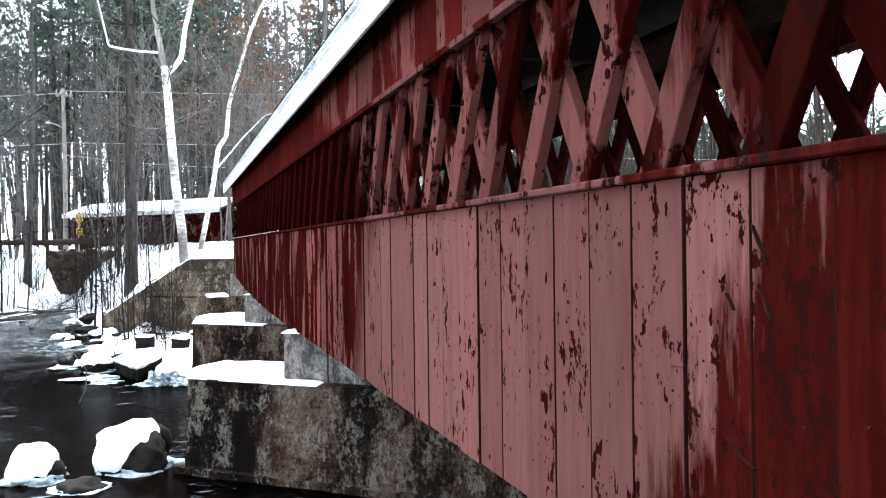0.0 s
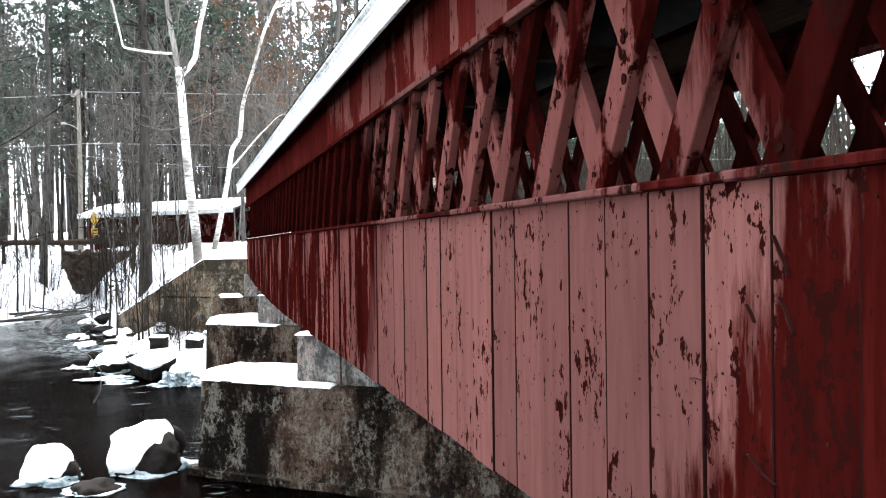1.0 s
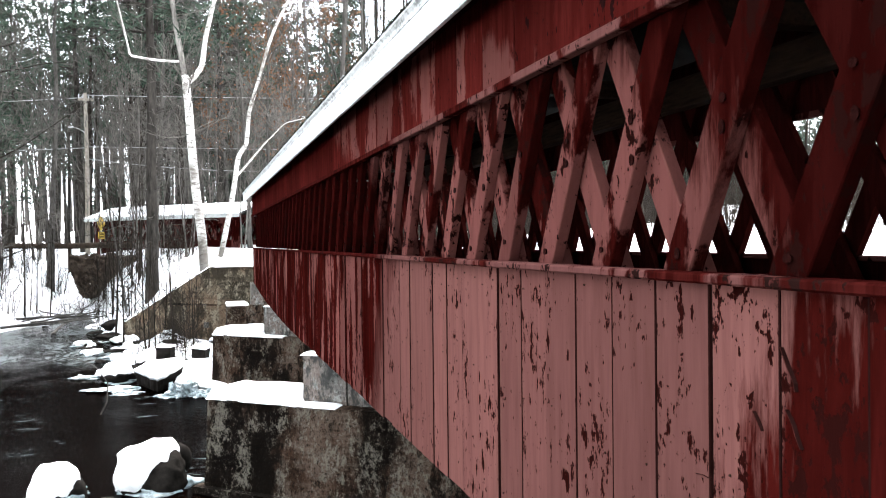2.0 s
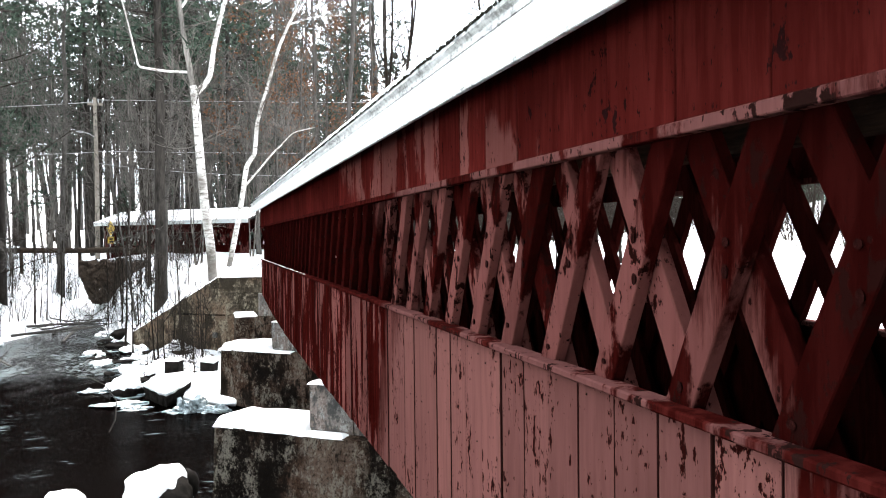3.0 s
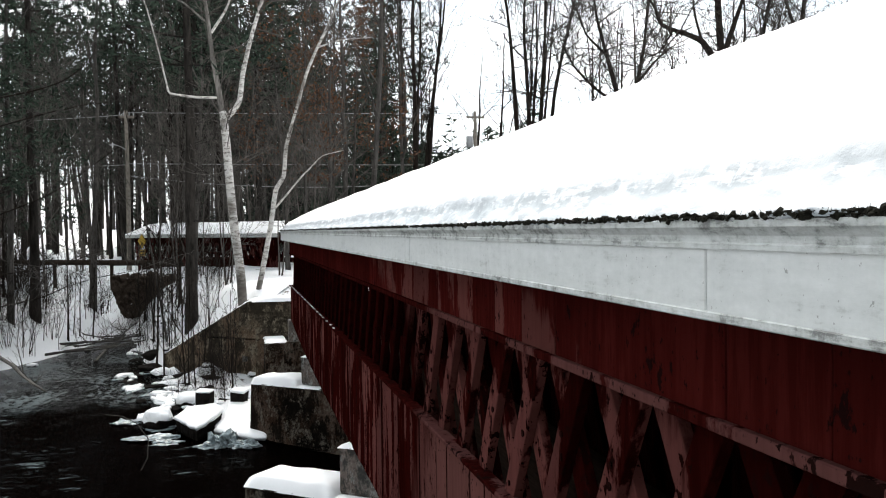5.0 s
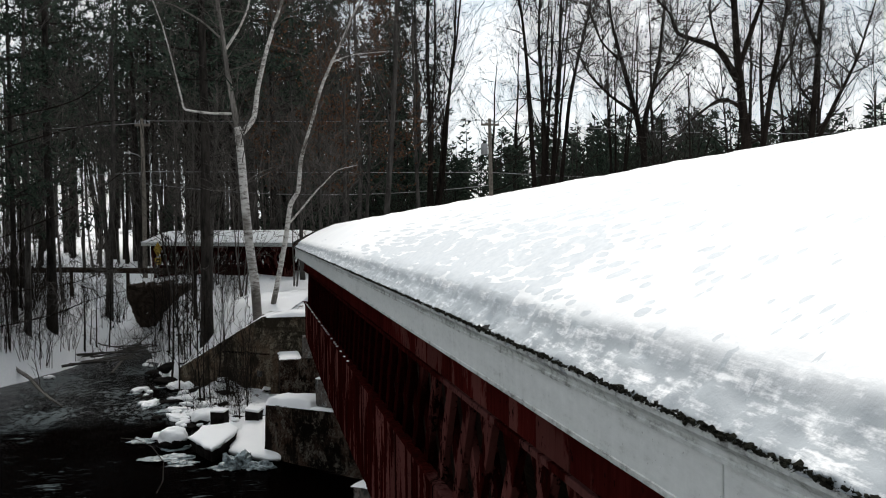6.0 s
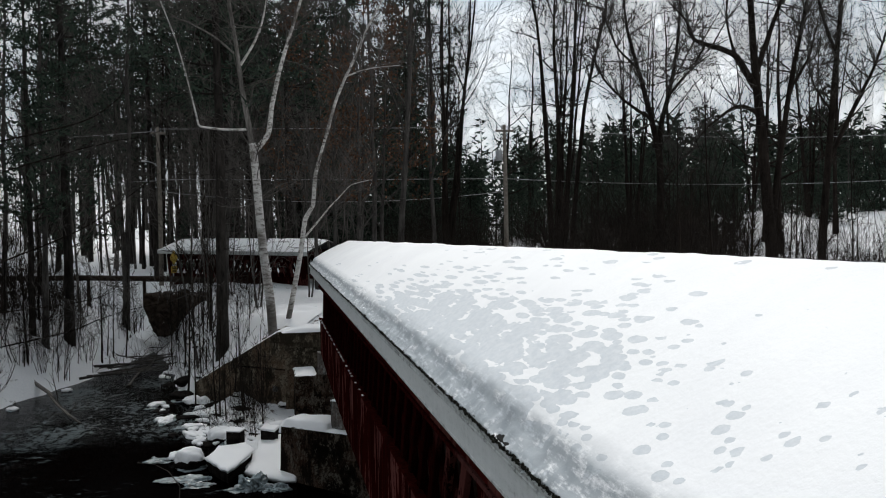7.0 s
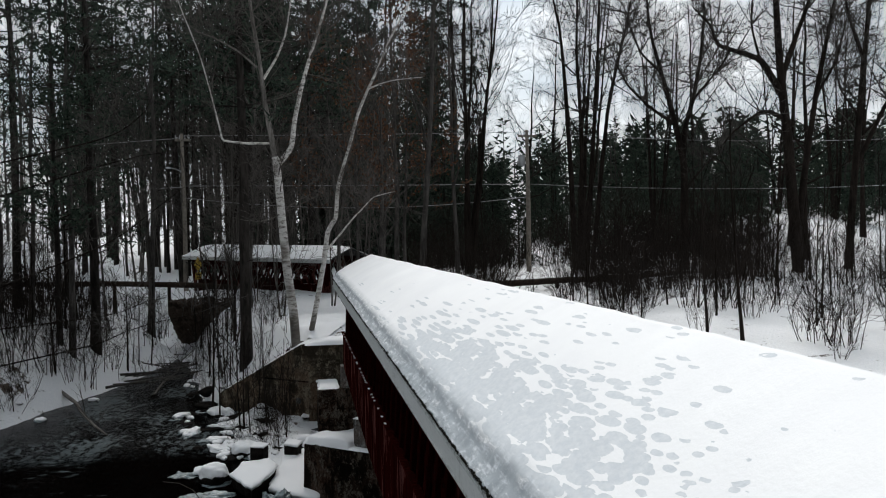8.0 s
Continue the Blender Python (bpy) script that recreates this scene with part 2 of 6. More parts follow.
def snow(name, slush=False):
    m, nt, b = nodes_of(name)
    pos = place(nt)
    big = noise_of(nt, pos, 1.3, 4)
    fine = noise_of(nt, pos, 30, 4, 0.7)
    col = ramp(nt, big, (0.3, (0.86, 0.87, 0.89)), (0.7, (0.91, 0.92, 0.93)))
    height = mix(nt, 0.25, big, fine)
    if slush:
        def calc(op, a, b):
            n = nt.nodes.new("ShaderNodeMath")
            n.operation = op
            for k, v in enumerate((a, b)):
                if isinstance(v, (int, float)):
                    n.inputs[k].default_value = v
                elif v is not None:
                    nt.links.new(v, n.inputs[k])
            return n.outputs[0]
        geo = nt.nodes.new("ShaderNodeNewGeometry")
        sep = nt.nodes.new("ShaderNodeSeparateXYZ")
        nt.links.new(geo.outputs["Position"], sep.inputs[0])
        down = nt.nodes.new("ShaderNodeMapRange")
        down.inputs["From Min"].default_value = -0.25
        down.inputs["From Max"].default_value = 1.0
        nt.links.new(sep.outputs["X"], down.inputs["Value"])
        off = nt.nodes.new("ShaderNodeMapRange")
        off.inputs["From Min"].default_value = 0.0
        off.inputs["From Max"].default_value = 20.0
        nt.links.new(sep.outputs["Y"], off.inputs["Value"])
        # spots grow longer along the roof towards its far end
        run = calc("LOGARITHM", calc("MAXIMUM", calc("SUBTRACT", sep.outputs["Y"], 1.5), 0.3), 2.718)
        lay = nt.nodes.new("ShaderNodeCombineXYZ")
        nt.links.new(calc("ADD", calc("MULTIPLY", sep.outputs["X"], 24.0), calc("MULTIPLY", run, 4.4)), lay.inputs[0])
        nt.links.new(calc("MULTIPLY", run, 17.0), lay.inputs[1])
        flat = lay.outputs[0]
        lie = mix(nt, 1.0, ramp(nt, down.outputs["Result"], (0.05, 0.9), (0.28, 1.0), (0.45, 0.74), (0.60, 0.44), (0.85, 0.22)), ramp(nt, off.outputs["Result"], (0.10, 0.22), (0.17, 0.42), (0.20, 0.86), (0.26, 1.0), (0.44, 0.92), (0.54, 0.40), (0.75, 0.15)), "MULTIPLY")
        patch = noise_of(nt, flat, 0.33, 3, 0.6)
        thick = mix(nt, 0.42, lie, patch)
        size = ramp(nt, thick, (0.25, 0.30), (0.55, 0.42), (0.72, 0.57))
        warp = noise_of(nt, flat, 2.4, 3)
        wet = None
        for sc in (0.62, 0.95):
            vor = add(nt, "ShaderNodeTexVoronoi", Scale=sc, Randomness=1.0)
            vor.voronoi_dimensions = "2D"
            nt.links.new(flat, vor.inputs["Vector"])
            sel = nt.nodes.new("ShaderNodeSeparateXYZ")
            nt.links.new(vor.outputs["Color"], sel.inputs[0])
            keep = ramp(nt, mix(nt, 0.66, sel.outputs["X"], thick), (0.525, 0.0), (0.54, 1.0))
            d = mix(nt, 0.14, vor.outputs["Distance"], warp)
            spot = calc("LESS_THAN", d, mix(nt, 1.0, size, keep, "MULTIPLY"))
            wet = spot if wet is None else mix(nt, 1.0, wet, spot, "LIGHTEN")
        mush = noise_of(nt, place(nt, (1, 0.6, 1)), 26, 4, 0.6)
        col = mix(nt, wet, col, ramp(nt, mush, (0.35, (0.59, 0.63, 0.67)), (0.65, (0.68, 0.71, 0.74))))
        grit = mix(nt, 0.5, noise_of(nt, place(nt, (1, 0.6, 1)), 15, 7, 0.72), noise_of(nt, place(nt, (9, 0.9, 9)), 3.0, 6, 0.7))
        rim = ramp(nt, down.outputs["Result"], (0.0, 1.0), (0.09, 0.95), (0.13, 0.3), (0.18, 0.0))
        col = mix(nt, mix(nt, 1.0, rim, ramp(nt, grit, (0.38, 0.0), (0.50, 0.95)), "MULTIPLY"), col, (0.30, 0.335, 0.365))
        height = mix(nt, 0.3, height, mix(nt, 1.0, 1.0, wet, "SUBTRACT"))
    nt.links.new(col, b.inputs["Base Color"])
    b.inputs["Roughness"].default_value = 0.6
    b.inputs["Specular IOR Level"].default_value = 0.2
    bump(nt, b, height, 0.35, 0.04)
    return m


SNOW = snow("fresh_snow")
SNOW_ROOF = snow("melting_snow", True)


def forest_floor():
    m, nt, b = nodes_of("snowy_forest_floor")
    pos = place(nt)
    big = noise_of(nt, pos, 0.35, 6, 0.65)
    mid = noise_of(nt, pos, 2.5, 6, 0.7)
    fine = noise_of(nt, pos, 16, 4, 0.7)
    geo = nt.nodes.new("ShaderNodeNewGeometry")
    sep = nt.nodes.new("ShaderNodeSeparateXYZ")
    nt.links.new(geo.outputs["Normal"], sep.inputs[0])
    flat = ramp(nt, sep.outputs["Z"], (0.32, 0.0), (0.60, 1.0))
    litter = ramp(nt, fine, (0.3, (0.030, 0.021, 0.015)), (0.7, (0.10, 0.065, 0.042)))
    cover = mix(nt, 0.55, big, mid)
    cover = mix(nt, 1.0, cover, mix(nt, 0.5, flat, 1.0), "MULTIPLY")
    white = ramp(nt, fine, (0.3, (0.76, 0.78, 0.81)), (0.7, (0.86, 0.87, 0.88)))
    col = mix(nt, ramp(nt, cover, (0.385, 0.0), (0.425, 1.0)), litter, white)
    nt.links.new(col, b.inputs["Base Color"])
    b.inputs["Roughness"].default_value = 0.7
    bump(nt, b, mix(nt, 0.4, mid, fine), 0.7, 0.12)
    return m


FLOOR = forest_floor()


def water():
    m, nt, b = nodes_of("dark_stream_water")
    n = noise_of(nt, place(nt, (1.0, 0.45, 1)), 3.3, 5, 0.6)
    n2 = noise_of(nt, place(nt, (1, 0.5, 1)), 0.6, 3)
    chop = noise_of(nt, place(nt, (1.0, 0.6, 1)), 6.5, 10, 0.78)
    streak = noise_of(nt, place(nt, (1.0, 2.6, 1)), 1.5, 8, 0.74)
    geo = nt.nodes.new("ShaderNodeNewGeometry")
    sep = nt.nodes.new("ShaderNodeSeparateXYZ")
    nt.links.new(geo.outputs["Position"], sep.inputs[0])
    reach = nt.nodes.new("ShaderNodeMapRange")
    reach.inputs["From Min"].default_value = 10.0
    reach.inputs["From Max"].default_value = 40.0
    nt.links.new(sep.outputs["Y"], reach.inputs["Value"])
    # foam and the sky's reflection on riffles and ripples both go into the base colour
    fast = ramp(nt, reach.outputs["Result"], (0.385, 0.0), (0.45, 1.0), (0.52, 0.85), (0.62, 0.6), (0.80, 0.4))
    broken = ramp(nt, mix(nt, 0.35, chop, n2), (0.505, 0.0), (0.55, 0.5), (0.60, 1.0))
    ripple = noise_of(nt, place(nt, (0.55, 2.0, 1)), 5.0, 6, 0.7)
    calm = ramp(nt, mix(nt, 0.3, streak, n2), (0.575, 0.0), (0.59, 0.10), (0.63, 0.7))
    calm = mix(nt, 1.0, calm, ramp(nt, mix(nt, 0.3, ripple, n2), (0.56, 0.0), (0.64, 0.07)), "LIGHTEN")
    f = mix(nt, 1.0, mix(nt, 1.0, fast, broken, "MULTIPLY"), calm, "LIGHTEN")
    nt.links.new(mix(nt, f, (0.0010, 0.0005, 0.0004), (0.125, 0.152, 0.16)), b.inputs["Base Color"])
    nt.links.new(ramp(nt, f, (0.0, 0.09), (0.6, 0.6)), b.inputs["Roughness"])
    b.inputs["IOR"].default_value = 1.2
    nt.links.new(ramp(nt, fast, (0.0, 0.012), (0.8, 0.11)), b.inputs["Specular IOR Level"])
    wave = add(nt, "ShaderNodeBump", Distance=0.06)
    nt.links.new(ramp(nt, fast, (0.0, 0.26), (1.0, 0.8)), wave.inputs["Strength"])
    nt.links.new(mix(nt, 0.35, mix(nt, 0.4, n, n2), ripple), wave.inputs["Height"])
    nt.links.new(wave.outputs["Normal"], b.inputs["Normal"])
    return m


WATER = water()
ROCK = plain("wet_dark_rock", (0.011, 0.0095, 0.0085), 0.75, 0, 0.7, 7, 1.0)


def stony_earth():
    m, nt, b = nodes_of("brown_stony_earth")
    mid = noise_of(nt, place(nt), 3.0, 7, 0.7)
    fine = noise_of(nt, place(nt), 14, 5, 0.7)
    geo = nt.nodes.new("ShaderNodeNewGeometry")
    sep = nt.nodes.new("ShaderNodeSeparateXYZ")
    nt.links.new(geo.outputs["Normal"], sep.inputs[0])
    lie = mix(nt, 0.35, sep.outputs["Z"], mid)
    soil = ramp(nt, mix(nt, 0.5, mid, fine), (0.34, (0.022, 0.016, 0.012)), (0.68, (0.085, 0.064, 0.05)))
    nt.links.new(mix(nt, ramp(nt, lie, (0.80, 0.0), (0.86, 1.0)), soil, (0.8, 0.81, 0.83)), b.inputs["Base Color"])
    b.inputs["Roughness"].default_value = 0.9
    b.inputs["Specular IOR Level"].default_value = 0.05
    bump(nt, b, mix(nt, 0.5, mid, fine), 1.0, 0.1)
    return m


EARTH = stony_earth()
ICE = plain("grey_ice", (0.20, 0.245, 0.26), 0.3, 0, 0.9, 11, 1.0)
# dark for board gaps and cracks: dirt plus the groove's shade put into one colour
SEAM = plain("dirty_shaded_edge", (0.014, 0.0045, 0.004), 0.95, 0, 0.3, 12, 0.3)
MOSS = plain("dark_moss", (0.014, 0.014, 0.011), 0.95, 0, 0.5, 30, 1.0)
SHINGLE = plain("dark_shingle", (0.03, 0.03, 0.03), 0.9)


# ---- mesh tools ----
def mesh_of(name, bm, *mats, smooth=False):
    me = bpy.data.meshes.new(name)
    bm.to_mesh(me)
    bm.free()
    for mt in mats:
        me.materials.append(mt)
    if smooth:
        for p in me.polygons:
            p.use_smooth = True
    return me


def part(name, bm, material, parent, label="", smooth=False):
    ob = new(name, mesh_of(name, bm, material, smooth=smooth) if isinstance(bm, bmesh.types.BMesh) else bm)
    ob.parent = parent
    if label:
        tagged(ob, label)
    return ob


def thing(name, label, category, group="", kind="", at=(0, 0, 0)):
    ob = new(name)
    ob.location = at
    return tagged(ob, label, category, group, kind)


def bevel_all(bm, w):
    if w:
        bmesh.ops.bevel(bm, geom=bm.edges[:], offset=w, segments=1, affect="EDGES", profile=0.5)


def box(lo, hi, w=0.0):
    bm = bmesh.new()
    v = [bm.verts.new((x, y, z)) for x in (lo[0], hi[0]) for y in (lo[1], hi[1]) for z in (lo[2], hi[2])]
    for f in ((0, 1, 3, 2), (4, 6, 7, 5), (0, 4, 5, 1), (2, 3, 7, 6), (0, 2, 6, 4), (1, 5, 7, 3)):
        bm.faces.new([v[i] for i in f])
    bevel_all(bm, w)
    return bm


def prism(outline, axis, a, b, w=0.0):
    """An outline of 2D points pushed along an axis (0 x, 1 y, 2 z) from a to b."""
    bm = bmesh.new()
    def at(p, s):
        q = [p[0], p[1]]
        q.insert(axis, s)
        return bm.verts.new(q)
    A = [at(p, a) for p in outline]
    B = [at(p, b) for p in outline]
    n = len(outline)
    bm.faces.new(A)
    bm.faces.new(B[::-1])
    for i in range(n):
        bm.faces.new((A[i], B[i], B[(i + 1) % n], A[(i + 1) % n]))
    bmesh.ops.recalc_face_normals(bm, faces=bm.faces[:])
    bevel_all(bm, w)
    return bm


def sheet(xs, ys, fn):
    """A grid surface with a point fn(x, y) for each x and y."""
    pts = [fn(x, y) for y in ys for x in xs]
    n = len(xs)
    faces = [(j * n + i, j * n + i + 1, (j + 1) * n + i + 1, (j + 1) * n + i) for j in range(len(ys) - 1) for i in range(n - 1)]
    me = bpy.data.meshes.new("sheet")
    me.from_pydata(pts, [], faces)
    for p in me.polygons:
        p.use_smooth = True
    return me


def lerp(a, b, f):
    return a + (b - a) * f


def steps(pairs, v):
    """Straight lines from pair to pair of (place, value)."""
    for (a, x), (b, y) in zip(pairs, pairs[1:]):
        if v <= b:
            return lerp(x, y, max(0.0, (v - a) / (b - a)))
    return pairs[-1][1]


def wob(x, y, z=0.0):
    return noise.noise(Vector((x, y, z)))


# ---- ground and stream ----
WATER_Z = -1.05
FALL = ((-80, -1.04), (15.0, -1.04), (17.5, -0.96), (19.5, -0.78), (24, -0.64), (34, -0.56), (130, -0.4))
RIGHT_EDGE = ((-60, 70), (-10, 27.0), (5, 11.0), (11, 5.6), (16, 2.4), (18.4, 0.3), (19.2, -1.7), (20.5, -2.7), (24, -3.5), (30, -4.3), (34, -5.0), (37, -5.6), (40, -7.6), (46, -9.0), (120, -40))
LEFT_EDGE = ((-60, -6), (-10, -13.0), (8, -13), (18, -11.5), (26, -9.2), (31, -7.2), (34, -6.4), (37, -5.9), (38, -7.0), (46, -30), (120, -60))
WING = ((-0.88, 24.4), (-3.4, 26.45))


def water_z(y):
    """Level of the stream, which falls in riffles."""
    return steps(FALL, y)


def ground_height(x, y):
    dr = (x - steps(RIGHT_EDGE, y)) * (0.72 if y < 17 else 1.0)
    dl = steps(LEFT_EDGE, y) - x
    d = max(dr, dl, (-9.0 - y) * 1.0)
    big = wob(x * 0.11, y * 0.11, 3.1) * 0.4
    small = wob(x * 0.7, y * 0.7, 8.0) * 0.14 + wob(x * 2.3, y * 2.3, 1.0) * 0.06
    if d < 0:
        return water_z(y) + max(-0.7, d * 0.5) + small * 0.6
    if dr > dl:
        rise = 2.2 * (1 - math.exp(-d * 0.55)) + 1.05 * (1 - math.exp(-d * 1.2))
    else:
        rise = 2.0 * (1 - math.exp(-d * 0.38)) + 1.1 * (1 - math.exp(-d * 1.1))
    far = max(0.0, min(1.0, (x - 8) / 10)) * 0.4 * max(0.0, min(1.0, (y - 10) / 10))
    hill = max(0.0, math.hypot(x, y) - 60) * 0.025
    hill += 2.0 * max(0.0, min(1.0, (x - 16) / 14)) * max(0.0, min(1.0, (y - 36) / 16))
    calm = max(0.0, min(1.0, d / 2.5))
    h = WATER_Z + (water_z(y) - WATER_Z) * max(0.0, 1 - d / 4.0) + rise + (big * calm + small * min(1.0, d + 0.3)) + far + hill
    # shelf of stones before the abutment and its wing
    line = 24.78 if x > WING[0][0] else lerp(WING[0][1], WING[1][1], min(1.0, (WING[0][0] - x) / 2.52)) + 0.56
    if y < line and -4.2 < x < 14 and y > 10:
        shelf = water_z(y) + 0.10 + 0.05 * max(0.0, min(1.0, (y - 21.3) / 0.8)) + small * 2.2 + max(0.0, x - 2.6) * 0.55 - max(0.0, -2.0 - x) * 0.25
        shelf += 0.12 * math.exp(-((x + 1.0) ** 2 / 0.5 + (y - 20.2) ** 2 / 1.4))
        h = min(h, max(shelf, water_z(y) - 0.1))
    elif -4.8 < x < -0.88 and y < line + 8:
        h = min(h, 1.40 - 0.681 * max(0.0, -1.04 - x) + max(0.0, y - line) * 0.45 + max(0.0, -3.4 - x) * 2.6)
    elif -0.88 <= x < 3.2 and 10 < y < line + 8:
        h = min(h, 1.45 + max(0.0, y - line) * 0.42)
    return h


def graded(lo, hi, c, fine, n):
    """Places from lo to hi, close together near c."""
    out = []
    for i in range(n + 1):
        s = i / n * 2 - 1
        e = math.copysign(abs(s) ** 2.4, s)
        out.append(c + (e * (hi - c) if s > 0 else e * (c - lo)) + s * fine)
    return out


gx = graded(-900, 900, -3, 20, 260)
gy = graded(-900, 900, 24, 24, 260)
ground = new("ground", sheet(gx, gy, lambda x, y: (x, y, ground_height(x, y))))
ground.data.materials.append(FLOOR)
tagged(ground, "snow covered forest floor with leaf litter showing through", "ground", kind="structure")
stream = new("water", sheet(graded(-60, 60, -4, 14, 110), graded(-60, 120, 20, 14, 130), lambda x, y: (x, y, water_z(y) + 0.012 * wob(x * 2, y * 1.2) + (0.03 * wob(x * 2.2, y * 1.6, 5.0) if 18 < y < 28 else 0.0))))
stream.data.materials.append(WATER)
tagged(stream, "dark running stream water with pale ripples", "water", kind="structure")

# ---- covered bridge ----
Y0, Y1 = -8.1, 22.9
WIDE = 2.08
RAIL_Z, FRIEZE_Z, EAVE_X = 2.05, 2.885, -0.205
BOARD = 0.3


def hem(y):
    """Height of the siding's lower edge."""
    return 0.78 + 0.0031 * max(0.0, y - 12) ** 2 - 0.006 * max(0.0, 6 - y)


bridge = thing("covered_bridge", "red wooden lattice truss covered footbridge with snowy roof, crossing a stream", "bridge")
rng = random.Random(4)


def board_mesh(lo, hi):
    bm = box(lo, hi, 0.003)
    for f in bm.faces:
        f.material_index = 1 if abs(f.normal.y) > 0.6 else 0
    return mesh_of("siding_board", bm, RED, SEAM)


TIGHT = (3.249, 4.149, 4.749)
y = 1.449 - BOARD * 32
gap = 0.012
boards = {}
while y < Y1 - 0.05:
    top = min(y + BOARD, Y1)
    after = 0.004 if any(abs(top - q) < 0.05 for q in TIGHT) else rng.choice((0.005, 0.008, 0.010))
    if y >= Y0:
        push = rng.uniform(-0.005, 0.005)
        z0 = hem(y + 0.15) + rng.uniform(-0.006, 0.006)
        boards[round((y - 1.449) / BOARD)] = part("siding_board", board_mesh((push, y + gap * 0.5, z0), (0.024 + push, top - after * 0.5, RAIL_Z - 0.03)), None, bridge)
        part("siding_board", box((WIDE - 0.024, y + 0.002, z0), (WIDE, top - 0.002, RAIL_Z - 0.03), 0.0), RED_SHADED, bridge)
    gap = after
    y += BOARD

# nail heads, in pairs across each board
NAIL = plain("rusty_nail", (0.016, 0.008, 0.006), 0.9)
bm = bmesh.new()
bmesh.ops.create_cone(bm, cap_ends=True, segments=6, radius1=0.0045, radius2=0.0035, depth=0.004, matrix=Matrix.Rotation(radians(-90), 4, "Y"))
nail = mesh_of("nail", bm, NAIL)
rng = random.Random(17)
for i in range(24):
    y = 1.149 + BOARD * i
    for z in (1.93, 1.45, 0.98):
        for dy in (0.07, 0.23):
            if rng.random() < 0.6:
                part("nail", nail, None, boards[i - 1]).location = (-0.005, y + dy + rng.uniform(-0.03, 0.03), z + rng.uniform(-0.06, 0.06))

# splits where the wood has lifted along the grain
SPLIT_EDGE = plain("lifted_paint_edge", (0.046, 0.013, 0.011), 0.9, 0, 0.5, 40, 0.5)


def split(points, width, board):
    """A dark crack with a raised pale lip beside it; points are (y, z) on the boards."""
    for name, shift, x, mat in (("crack", 0.0, -0.0075, SEAM), ("lifted_edge", 0.006, -0.006, SPLIT_EDGE)):
        bm = bmesh.new()
        n = len(points)
        rows = []
        for i, (py, pz) in enumerate(points):
            w = width * 0.45 * math.sin(math.pi * (i + 0.4) / (n - 0.2)) + 0.0006
            rows.append([bm.verts.new(q) for q in ((0.002, py + shift - w, pz), (x, py + shift, pz), (0.002, py + shift + w, pz))])
        for r0, r1 in zip(rows, rows[1:]):
            for j in range(2):
                bm.faces.new((r0[j], r0[j + 1], r1[j + 1], r1[j]))
        part(name, bm, mat, boards[board])


split([(1.735, 1.876), (1.722, 1.853), (1.709, 1.830), (1.694, 1.808), (1.685, 1.795), (1.681, 1.774)], 0.006, 0)
split([(1.717, 1.725), (1.703, 1.708), (1.691, 1.692), (1.679, 1.665), (1.662, 1.639)], 0.007, 0)
split([(1.847, 1.698), (1.828, 1.674), (1.814, 1.653)], 0.006, 1)
split([(1.842, 1.308), (1.815, 1.290), (1.789, 1.272), (1.760, 1.262), (1.736, 1.256)], 0.009, 1)
split([(2.12, 1.467), (2.085, 1.472), (2.048, 1.470)], 0.006, 1)

# rails that cap the siding
for a, b in ((-0.035, 0.06), (WIDE - 0.06, WIDE + 0.035)):
    part("sill_rail", box((a, Y0, RAIL_Z - 0.03), (b, Y1, RAIL_Z), 0.006), RED_RAIL, bridge, "narrow capping rail on top of the siding")

# lattice planks, two layers a side
LEAN, LEAN_BACK = 0.552, 0.62
PITCH = 0.523


def plank_mesh(sign, x0):
    half = 0.077 if sign < 0 else 0.080
    lean = LEAN if sign < 0 else LEAN_BACK
    start = 1.755 if sign < 0 else 1.775
    z0, z1 = RAIL_Z - 0.9, FRIEZE_Z + 0.3
    def at(z):
        return start + (z - 2.06) * lean * sign
    out = [(at(z0) - half, z0), (at(z0) + half, z0), (at(z1) + half, z1), (at(z1) - half, z1)]
    return prism(out, 0, x0, x0 + 0.05, 0.004)


for side, mat in ((0, RED_LATTICE), (1, RED_SHADED)):
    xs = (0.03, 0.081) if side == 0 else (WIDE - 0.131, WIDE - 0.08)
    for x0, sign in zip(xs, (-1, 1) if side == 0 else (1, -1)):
        me = mesh_of("plank", plank_mesh(sign, x0), mat)
        y = -PITCH * 17
        while y < Y1 - 2.0:
            if y > Y0 - 1.4:
                ob = part("lattice_plank", me, None, bridge)
                ob.location.y = y
            y += PITCH

# wooden pegs at the crossings
PEG = plain("dark_peg_wood", (0.009, 0.0018, 0.0015), 0.95, 0, 0.5, 40, 0.8)
bm = bmesh.new()
bmesh.ops.create_cone(bm, cap_ends=True, segments=9, radius1=0.016, radius2=0.011, depth=0.008, matrix=Matrix.Rotation(radians(90), 4, "Y"))
peg = mesh_of("peg", bm, PEG)
y = 1.755 - PITCH * 3
i = 0
while y < 20:
    for z, dy in ((2.12, 0.015), (2.44, -0.03), (2.56, 0.03)):
        ob = part("peg", peg, None, bridge)
        ob.location = (0.0275, y - (z - 2.06) * LEAN + dy + rng.uniform(-0.012, 0.012), z + rng.uniform(-0.025, 0.025))
        ob.scale = (1, rng.uniform(0.7, 1.25), rng.uniform(0.7, 1.4))
    y += PITCH

